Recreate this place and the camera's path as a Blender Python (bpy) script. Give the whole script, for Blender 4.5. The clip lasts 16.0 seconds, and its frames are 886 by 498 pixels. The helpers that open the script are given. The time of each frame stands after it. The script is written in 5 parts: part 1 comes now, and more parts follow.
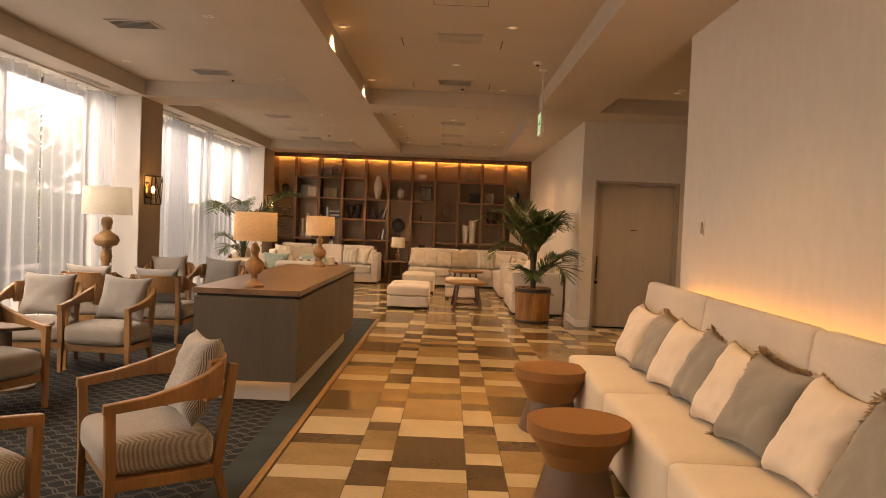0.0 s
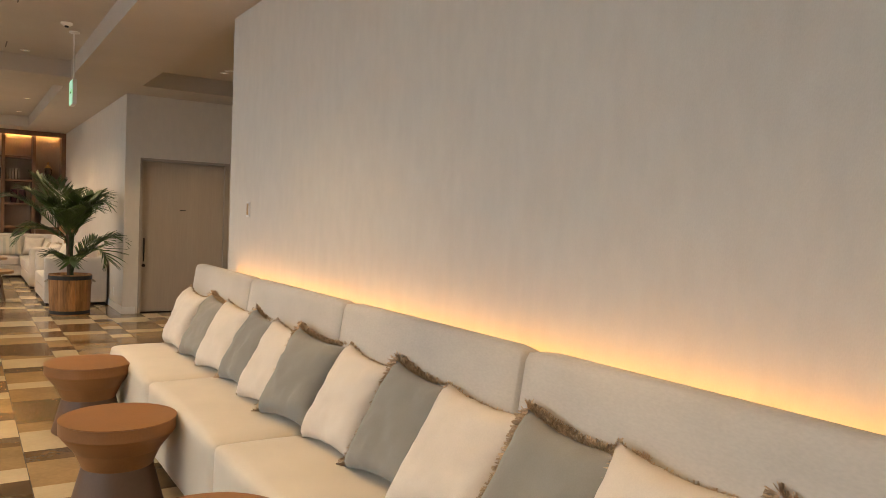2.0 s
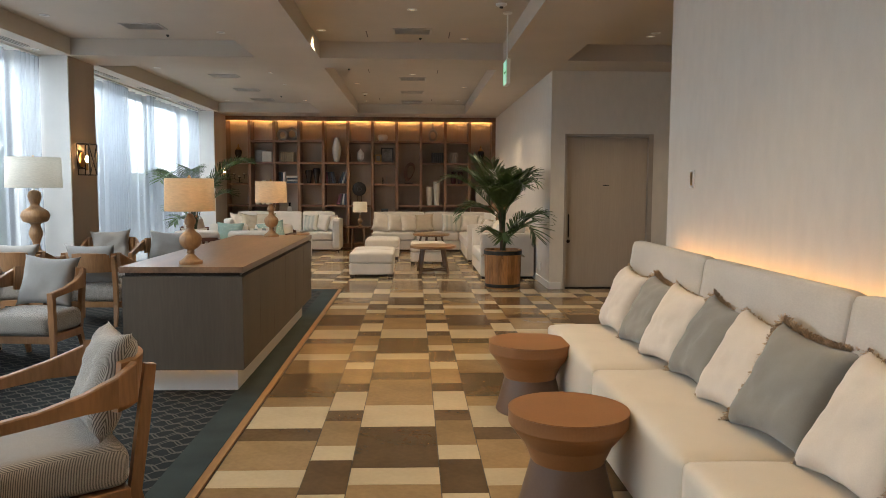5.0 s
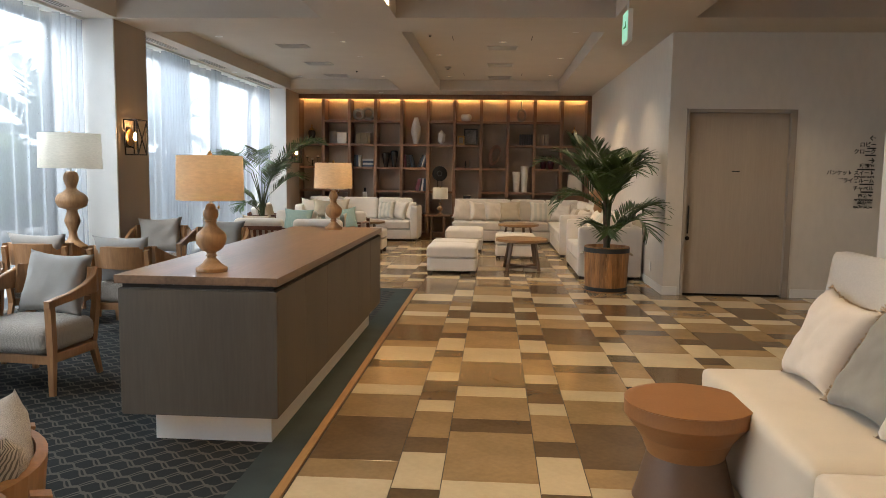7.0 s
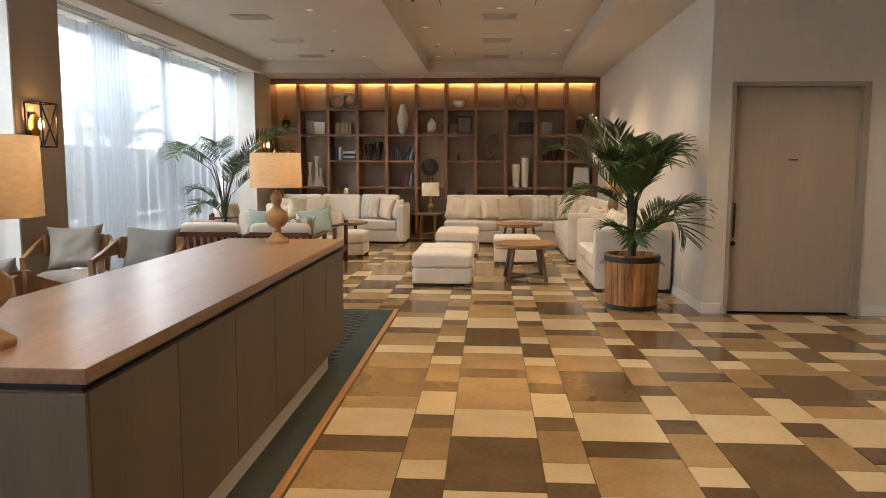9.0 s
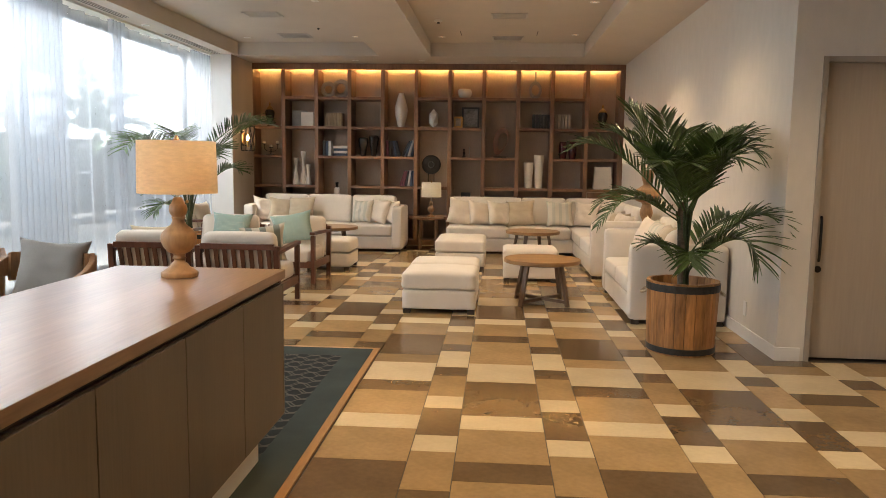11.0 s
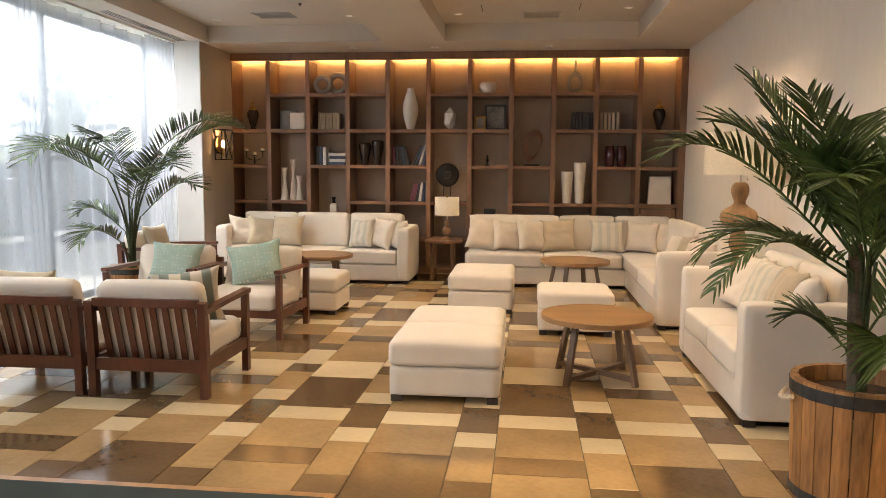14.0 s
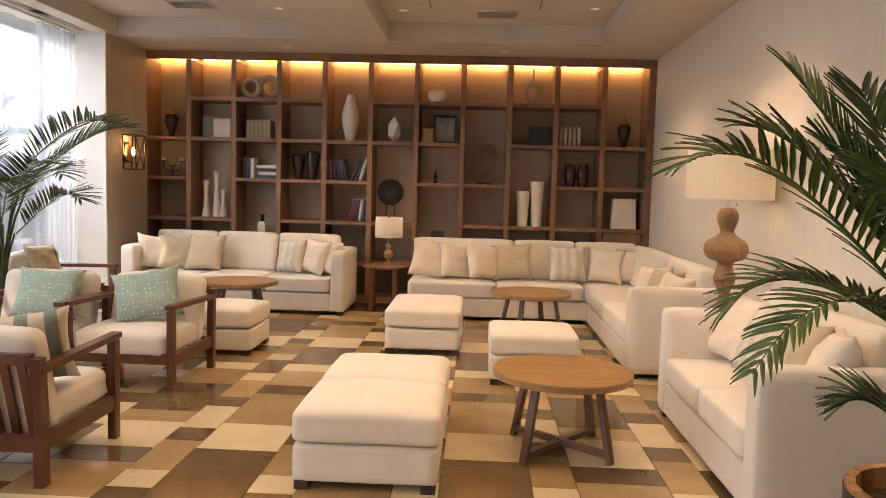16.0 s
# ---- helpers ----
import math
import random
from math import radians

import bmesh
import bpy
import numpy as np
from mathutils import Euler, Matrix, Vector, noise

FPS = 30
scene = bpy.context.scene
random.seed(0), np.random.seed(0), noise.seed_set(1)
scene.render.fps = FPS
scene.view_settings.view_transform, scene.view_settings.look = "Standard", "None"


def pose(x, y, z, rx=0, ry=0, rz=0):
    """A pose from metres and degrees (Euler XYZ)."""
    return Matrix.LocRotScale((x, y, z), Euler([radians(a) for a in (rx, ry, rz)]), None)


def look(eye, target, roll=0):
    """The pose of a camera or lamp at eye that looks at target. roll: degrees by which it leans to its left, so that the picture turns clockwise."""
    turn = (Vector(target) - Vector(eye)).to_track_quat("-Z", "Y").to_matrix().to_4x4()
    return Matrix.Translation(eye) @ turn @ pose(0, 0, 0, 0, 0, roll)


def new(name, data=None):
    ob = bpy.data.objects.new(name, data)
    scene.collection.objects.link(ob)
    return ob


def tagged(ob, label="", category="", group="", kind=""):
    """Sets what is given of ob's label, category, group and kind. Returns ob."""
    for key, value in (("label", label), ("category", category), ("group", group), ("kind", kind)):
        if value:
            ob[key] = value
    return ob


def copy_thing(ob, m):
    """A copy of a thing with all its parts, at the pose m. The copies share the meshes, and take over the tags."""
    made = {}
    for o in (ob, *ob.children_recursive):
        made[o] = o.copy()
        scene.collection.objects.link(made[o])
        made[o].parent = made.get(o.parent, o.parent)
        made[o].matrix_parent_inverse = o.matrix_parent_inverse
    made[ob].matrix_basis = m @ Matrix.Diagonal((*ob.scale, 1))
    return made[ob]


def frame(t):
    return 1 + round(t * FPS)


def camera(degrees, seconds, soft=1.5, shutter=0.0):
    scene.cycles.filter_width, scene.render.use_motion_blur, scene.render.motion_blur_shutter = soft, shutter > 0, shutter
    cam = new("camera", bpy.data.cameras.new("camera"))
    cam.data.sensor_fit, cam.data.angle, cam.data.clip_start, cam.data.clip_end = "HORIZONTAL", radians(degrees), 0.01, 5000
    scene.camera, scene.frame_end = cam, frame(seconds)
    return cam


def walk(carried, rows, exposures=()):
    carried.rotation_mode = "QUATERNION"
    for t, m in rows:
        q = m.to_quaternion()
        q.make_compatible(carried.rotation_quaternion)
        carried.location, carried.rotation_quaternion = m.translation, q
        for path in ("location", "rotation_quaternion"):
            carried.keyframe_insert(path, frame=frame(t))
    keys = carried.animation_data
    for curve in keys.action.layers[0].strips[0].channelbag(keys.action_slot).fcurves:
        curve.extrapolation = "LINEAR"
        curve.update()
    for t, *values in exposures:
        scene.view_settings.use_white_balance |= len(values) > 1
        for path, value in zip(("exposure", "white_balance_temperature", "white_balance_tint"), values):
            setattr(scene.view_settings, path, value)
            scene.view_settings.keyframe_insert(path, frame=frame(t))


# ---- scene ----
cam = camera(61.3, 16.0, soft=0.75)
PATH = [
    (0, (0.095, 0.268, 1.459), (0.081, 2.267, 1.393), 2.3),
    (0.5, (0.097, 0.259, 1.483), (0.476, 2.222, 1.417), 1.4),
    (1, (0.104, 0.283, 1.481), (0.839, 2.142, 1.419), 2.2),
    (1.5, (0.133, 0.286, 1.484), (1.072, 2.051, 1.41), 2.2),
    (2, (0.16, 0.271, 1.478), (1.241, 1.951, 1.403), 2.2),
    (2.5, (0.173, 0.277, 1.473), (1.33, 1.906, 1.394), 2.0),
    (3, (0.199, 0.277, 1.475), (1.361, 1.901, 1.377), 1.6),
    (3.5, (0.204, 0.292, 1.485), (1.181, 2.033, 1.365), 0.6),
    (4, (0.208, 0.426, 1.452), (0.772, 2.338, 1.29), 0.5),
    (4.5, (0.169, 0.656, 1.451), (0.437, 2.633, 1.317), 0.2),
    (5, (0.119, 0.916, 1.445), (0.198, 2.908, 1.28), 0.3),
    (7.5, (0.011, 2.859, 1.419), (-0.123, 4.844, 1.212), 0.8),
    (8, (0.021, 3.286, 1.402), (-0.101, 5.271, 1.192), 0.6),
    (8.5, (-0.003, 3.748, 1.415), (-0.123, 5.733, 1.199), 0.1),
    (11, (-0.023, 5.9, 1.416), (-0.165, 7.883, 1.188), 0.8),
    (11.5, (-0.043, 6.345, 1.423), (-0.178, 8.328, 1.2), -0.2),
    (12, (-0.043, 6.792, 1.427), (-0.205, 8.774, 1.212), 0.1),
    (12.5, (-0.055, 7.236, 1.436), (-0.23, 9.219, 1.239), 0.4),
    (13, (-0.045, 7.622, 1.442), (-0.236, 9.602, 1.238), -0.1),
    (13.5, (-0.042, 7.95, 1.443), (-0.251, 9.926, 1.219), 0.6),
    (14, (-0.064, 8.28, 1.463), (-0.282, 10.257, 1.252), 0.4),
    (14.5, (-0.076, 8.602, 1.468), (-0.332, 10.576, 1.271), 0.6),
    (15, (-0.099, 8.902, 1.463), (-0.373, 10.873, 1.267), 0.9),
    (15.5, (-0.123, 9.148, 1.469), (-0.391, 11.121, 1.28), 0.9),
    (16, (-0.048, 9.391, 1.458), (-0.141, 11.382, 1.296), 1.6),
]
EXPOSURES = [(0, -0.2, 11000, 28), (0.6, -0.1, 9600, 22), (1.2, 0.05, 6600, 9), (2.5, -0.03, 7500, 12), (3.1, -0.14, 7900, 15), (4.2, -0.08, 6500, 8), (5, -0.2, 6200, 6), (7.5, -0.08, 6400, 8), (8.5, 0.05, 6600, 9), (11, 0.16, 6700, 9), (12.5, 0.28, 6800, 10), (14, 0.32, 6800, 11), (15, 0.38, 7200, 16), (16, 0.32, 7100, 17)]
DAY, DOWN, LED, SKYGLOW, TABLE_W, SCONCE = 72.0, 72.0, 11.0, 2.4, 7.0, 3.0
DOWNLIGHTS = [(-0.98, 10.0), (-0.98, 7.4), (-0.98, 4.8), (0.75, 10.4), (0.6, 7.2), (0.5, 4.4), (-0.9, 17.3), (1.05, 17.1), (1.05, 12.6), (-0.9, 14.6), (1.05, 14.9), (-2.2, 17.3), (0.0, 1.5), (-2.2, 13.4), (0.1, 8.9), (0.1, 13.4), (3.0, 10.1), (3.2, 7.4)]
BENCH_PILLOWS = [5.94, 5.43, 5.0, 4.58, 4.08, 3.71, 3.23, 2.76, 2.34, 1.92, 1.52, 1.1]
BENCHLIGHTS = [(1.12, 5.3), (1.12, 3.6), (1.12, 1.9), (1.12, 0.3)]
walk(cam, [(t, look(eye, target, roll)) for t, eye, target, roll in PATH], EXPOSURES)

# ---- world and light ----
world = bpy.data.worlds.new("sky")
scene.world = world
world.use_nodes = True
wn = world.node_tree
sky = wn.nodes.new("ShaderNodeTexSky")
sky.sky_type = "NISHITA"
sky.sun_disc = False
sky.sun_elevation = radians(50)
sky.sun_rotation = radians(-150)
wn.links.new(sky.outputs[0], wn.nodes["Background"].inputs[0])
wn.nodes["Background"].inputs[1].default_value = 0.12

sun = new("sun", bpy.data.lights.new("sun", "SUN"))
sun.data.energy, sun.data.angle, sun.data.color = 2.5, radians(0.6), (1, 0.95, 0.88)
sun.matrix_world = look((-20, -20, 33), (0, 0, 0))

WARM = (1.0, 0.56, 0.22)
LAMP = (1.0, 0.70, 0.42)


def lamp(name, kind, place, power, colour, target=None, size=0.05, **more):
    data = bpy.data.lights.new(name, kind)
    ob = new(name, data)
    data.energy, data.color = power, colour
    ob.matrix_world = look(place, target) if target else Matrix.Translation(place)
    if kind == "SPOT":
        data.spot_size, data.spot_blend, data.shadow_soft_size = radians(more.get("cone", 80)), more.get("blend", 0.7), size
    elif kind == "POINT":
        data.shadow_soft_size = size
    elif kind == "AREA":
        data.shape, data.size, data.size_y = "RECTANGLE", size, more["long"]
    return ob


# sky light entering the two window openings
for y0, y1 in ((0.3, 10.7), (11.55, 17.6)):
    lamp("window_daylight", "AREA", (-5.6, (y0 + y1) / 2, 3.25), DAY * (y1 - y0), (0.86, 0.93, 1.0), (-4.2, (y0 + y1) / 2, 1.0), y1 - y0, long=1.0)

# ceiling downlights that are lit
for x, y in DOWNLIGHTS:
    lamp("downlight_beam", "SPOT", (x, y, 3.26), DOWN, (1.0, 0.74, 0.46), (x, y, 0), 0.04, cone=112)
for x, y in BENCHLIGHTS:
    lamp("downlight_beam", "SPOT", (x, y, 3.26), DOWN * 1.1, (1.0, 0.68, 0.36), (x + 0.02, y, 0.4), 0.04, cone=54, blend=1.0)


# ---- materials ----
def mat(name, colour, rough=0.6, var=0.12, scale=6.0, fine=90.0, bump=0.15, metal=0.0, sheen=0.0, stretch=(1, 1, 1), dark=None, spec=0.5, trans=0.0, random_tint=0.0):
    """Painted, woven, wooden or stone surface: two scales of noise in colour, fine relief."""
    m = bpy.data.materials.new(name)
    m.use_nodes = True
    t = m.node_tree
    N, L = t.nodes, t.links
    b = N["Principled BSDF"]
    b.inputs["Roughness"].default_value = rough
    b.inputs["Metallic"].default_value = metal
    b.inputs["Specular IOR Level"].default_value = spec
    if sheen:
        b.inputs["Sheen Weight"].default_value = sheen
        b.inputs["Sheen Roughness"].default_value = 0.5
    co = N.new("ShaderNodeTexCoord")
    mp = N.new("ShaderNodeMapping")
    mp.inputs["Scale"].default_value = stretch
    L.new(co.outputs["Object"], mp.inputs[0])
    n1, n2 = N.new("ShaderNodeTexNoise"), N.new("ShaderNodeTexNoise")
    n1.inputs["Scale"].default_value, n2.inputs["Scale"].default_value = scale, fine
    n1.inputs["Detail"].default_value, n2.inputs["Detail"].default_value = 5, 3
    L.new(mp.outputs[0], n1.inputs["Vector"])
    L.new(mp.outputs[0], n2.inputs["Vector"])
    mixf = N.new("ShaderNodeMath")
    mixf.operation = "MULTIPLY_ADD"
    mixf.inputs[1].default_value = 0.65
    half = N.new("ShaderNodeMath")
    half.operation = "MULTIPLY"
    half.inputs[1].default_value = 0.35
    L.new(n2.outputs[0], half.inputs[0])
    L.new(n1.outputs[0], mixf.inputs[0])
    L.new(half.outputs[0], mixf.inputs[2])
    ramp = N.new("ShaderNodeValToRGB")
    lo = dark or tuple(c * (1 - 2.2 * var) for c in colour)
    hi = tuple(min(1, c * (1 + 1.4 * var)) for c in colour)
    ramp.color_ramp.elements[0].position, ramp.color_ramp.elements[1].position = 0.32, 0.68
    ramp.color_ramp.elements[0].color, ramp.color_ramp.elements[1].color = (*lo, 1), (*hi, 1)
    L.new(mixf.outputs[0], ramp.inputs[0])
    out = ramp.outputs[0]
    if random_tint:
        info = N.new("ShaderNodeObjectInfo")
        hsv = N.new("ShaderNodeHueSaturation")
        mr = N.new("ShaderNodeMapRange")
        mr.inputs["To Min"].default_value, mr.inputs["To Max"].default_value = 1 - random_tint, 1 + random_tint
        geo = N.new("ShaderNodeNewGeometry")
        add = N.new("ShaderNodeMath")
        add.operation = "ADD"
        wrap = N.new("ShaderNodeMath")
        wrap.operation = "FRACT"
        L.new(info.outputs["Random"], add.inputs[0])
        L.new(geo.outputs["Random Per Island"], add.inputs[1])
        L.new(add.outputs[0], wrap.inputs[0])
        L.new(wrap.outputs[0], mr.inputs["Value"])
        L.new(mr.outputs[0], hsv.inputs["Value"])
        L.new(out, hsv.inputs["Color"])
        out = hsv.outputs[0]
    L.new(out, b.inputs["Base Color"])
    if bump:
        bp = N.new("ShaderNodeBump")
        bp.inputs["Strength"].default_value, bp.inputs["Distance"].default_value = bump, 0.004
        L.new(mixf.outputs[0], bp.inputs["Height"])
        L.new(bp.outputs[0], b.inputs["Normal"])
    if trans:
        b.inputs["Transmission Weight"].default_value = trans
    return m


def glow(name, colour, strength):
    m = bpy.data.materials.new(name)
    m.use_nodes = True
    b = m.node_tree.nodes["Principled BSDF"]
    b.inputs["Base Color"].default_value = (*colour, 1)
    b.inputs["Emission Color"].default_value = (*colour, 1)
    b.inputs["Emission Strength"].default_value = strength
    return m


def sheer(name, colour, clear, slubs=0.0):
    """Thin cloth: part see-through, part scattering light through."""
    m = bpy.data.materials.new(name)
    m.use_nodes = True
    N, L = m.node_tree.nodes, m.node_tree.links
    N.remove(N["Principled BSDF"])
    a, b, c = N.new("ShaderNodeBsdfTransparent"), N.new("ShaderNodeBsdfTranslucent"), N.new("ShaderNodeBsdfDiffuse")
    m1, m2 = N.new("ShaderNodeMixShader"), N.new("ShaderNodeMixShader")
    m1.inputs[0].default_value = 0.45
    L.new(b.outputs[0], m1.inputs[1])
    L.new(c.outputs[0], m1.inputs[2])
    co, mp, slub, tone = N.new("ShaderNodeTexCoord"), N.new("ShaderNodeMapping"), N.new("ShaderNodeTexNoise"), N.new("ShaderNodeValToRGB")
    mp.inputs["Scale"].default_value = (1, 1, 4)
    slub.inputs["Scale"].default_value, slub.inputs["Detail"].default_value = 26, 5
    tone.color_ramp.elements[0].color = (*(v * (1 - slubs) for v in colour), 1)
    tone.color_ramp.elements[1].color = (*(min(1, v * (1 + 0.5 * slubs)) for v in colour), 1)
    tone.color_ramp.elements[0].position, tone.color_ramp.elements[1].position = 0.3, 0.7
    L.new(co.outputs["Object"], mp.inputs[0])
    L.new(mp.outputs[0], slub.inputs["Vector"])
    L.new(slub.outputs[0], tone.inputs[0])
    L.new(tone.outputs[0], b.inputs[0])
    L.new(tone.outputs[0], c.inputs[0])
    n = N.new("ShaderNodeTexNoise")
    n.inputs["Scale"].default_value = 60
    r = N.new("ShaderNodeMapRange")
    r.inputs["To Min"].default_value, r.inputs["To Max"].default_value = clear - 0.06, clear + 0.06
    L.new(n.outputs[0], r.inputs["Value"])
    L.new(r.outputs[0], m2.inputs[0])
    L.new(m1.outputs[0], m2.inputs[1])
    L.new(a.outputs[0], m2.inputs[2])
    L.new(m2.outputs[0], N["Material Output"].inputs[0])
    return m


def striped(name, light, dark, count):
    """Fine woven stripes across the local x axis."""
    m = mat(name, light, 0.9, 0.05, 8, 200, 0.2, sheen=0.2)
    N, L = m.node_tree.nodes, m.node_tree.links
    w = N.new("ShaderNodeTexWave")
    w.inputs["Scale"].default_value, w.inputs["Distortion"].default_value = count, 0.15
    co = N.new("ShaderNodeTexCoord")
    L.new(co.outputs["Object"], w.inputs["Vector"])
    r = N.new("ShaderNodeValToRGB")
    r.color_ramp.elements[0].position, r.color_ramp.elements[1].position = 0.35, 0.5
    r.color_ramp.elements[0].color, r.color_ramp.elements[1].color = (*dark, 1), (*light, 1)
    L.new(w.outputs[0], r.inputs[0])
    L.new(r.outputs[0], N["Principled BSDF"].inputs["Base Color"])
    return m


def seat_stripe(name, light, dark, count):
    """Fine stripes running front to back on top and upright on every side."""
    m = striped(name, light, dark, count)
    N, L = m.node_tree.nodes, m.node_tree.links
    wave = next(n for n in N if n.bl_idname == "ShaderNodeTexWave")
    co = N.new("ShaderNodeTexCoord")
    place, facing = N.new("ShaderNodeSeparateXYZ"), N.new("ShaderNodeSeparateXYZ")
    L.new(co.outputs["Object"], place.inputs[0])
    L.new(co.outputs["Normal"], facing.inputs[0])
    size, side, mix, vec = N.new("ShaderNodeMath"), N.new("ShaderNodeMath"), N.new("ShaderNodeMix"), N.new("ShaderNodeCombineXYZ")
    size.operation, side.operation = "ABSOLUTE", "GREATER_THAN"
    side.inputs[1].default_value = 0.7
    L.new(facing.outputs[0], size.inputs[0])
    L.new(size.outputs[0], side.inputs[0])
    L.new(side.outputs[0], mix.inputs[0])
    L.new(place.outputs[0], mix.inputs[2])
    L.new(place.outputs[1], mix.inputs[3])
    L.new(mix.outputs[0], vec.inputs[0])
    L.new(vec.outputs[0], wave.inputs["Vector"])
    return m


def dotted(name, base, dot):
    m = mat(name, base, 0.9, 0.06, 8, 200, 0.2)
    N, L = m.node_tree.nodes, m.node_tree.links
    v = N.new("ShaderNodeTexVoronoi")
    v.inputs["Scale"].default_value, v.inputs["Randomness"].default_value = 32, 0.25
    co = N.new("ShaderNodeTexCoord")
    mp = N.new("ShaderNodeMapping")
    mp.inputs["Scale"].default_value = (1, 0.01, 1)
    L.new(co.outputs["Object"], mp.inputs[0])
    L.new(mp.outputs[0], v.inputs["Vector"])
    r = N.new("ShaderNodeValToRGB")
    r.color_ramp.elements[0].position, r.color_ramp.elements[1].position = 0.16, 0.21
    r.color_ramp.elements[0].color, r.color_ramp.elements[1].color = (*dot, 1), (*base, 1)
    L.new(v.outputs["Distance"], r.inputs[0])
    L.new(r.outputs[0], N["Principled BSDF"].inputs["Base Color"])
    return m


def carpet(name, ground_colour, line_colour):
    """Woven carpet with a net of interlaced waving lines."""
    m = mat(name, ground_colour, 0.95, 0.1, 5, 260, 0.5, spec=0.12)
    N, L = m.node_tree.nodes, m.node_tree.links

    def op(kind, a, b=0.0, c=0.0):
        n = N.new("ShaderNodeMath")
        n.operation = kind
        for k, v in enumerate((a, b, c)):
            if isinstance(v, (int, float)):
                n.inputs[k].default_value = v
            else:
                L.new(v, n.inputs[k])
        return n.outputs[0]

    co = N.new("ShaderNodeTexCoord")
    sep = N.new("ShaderNodeSeparateXYZ")
    L.new(co.outputs["Object"], sep.inputs[0])
    ds = []
    for k, (ph, amp) in enumerate(((0.0, 0.3), (math.pi, 0.3), (0.9, 0.36))):
        wave = op("MULTIPLY", op("SINE", op("MULTIPLY_ADD", sep.outputs[0], 2 * math.pi / 0.17, ph)), amp)
        f = op("ADD", op("MULTIPLY", sep.outputs[1], 1 / 0.125), wave)
        ds.append(op("ABSOLUTE", op("SUBTRACT", op("FRACT", op("ADD", f, 0.5 * k)), 0.5)))
    d = op("MINIMUM", op("MINIMUM", ds[0], ds[1]), ds[2])
    r = N.new("ShaderNodeMapRange")
    r.inputs["From Min"].default_value, r.inputs["From Max"].default_value = 0.045, 0.085
    r.inputs["To Min"].default_value, r.inputs["To Max"].default_value = 1.0, 0.0
    L.new(d, r.inputs["Value"])
    mx = N.new("ShaderNodeMix")
    mx.data_type = "RGBA"
    old = N["Principled BSDF"].inputs["Base Color"].links[0].from_socket
    L.new(r.outputs[0], mx.inputs[0])
    L.new(old, mx.inputs[6])
    mx.inputs[7].default_value = (*line_colour, 1)
    L.new(mx.outputs[2], N["Principled BSDF"].inputs["Base Color"])
    return m


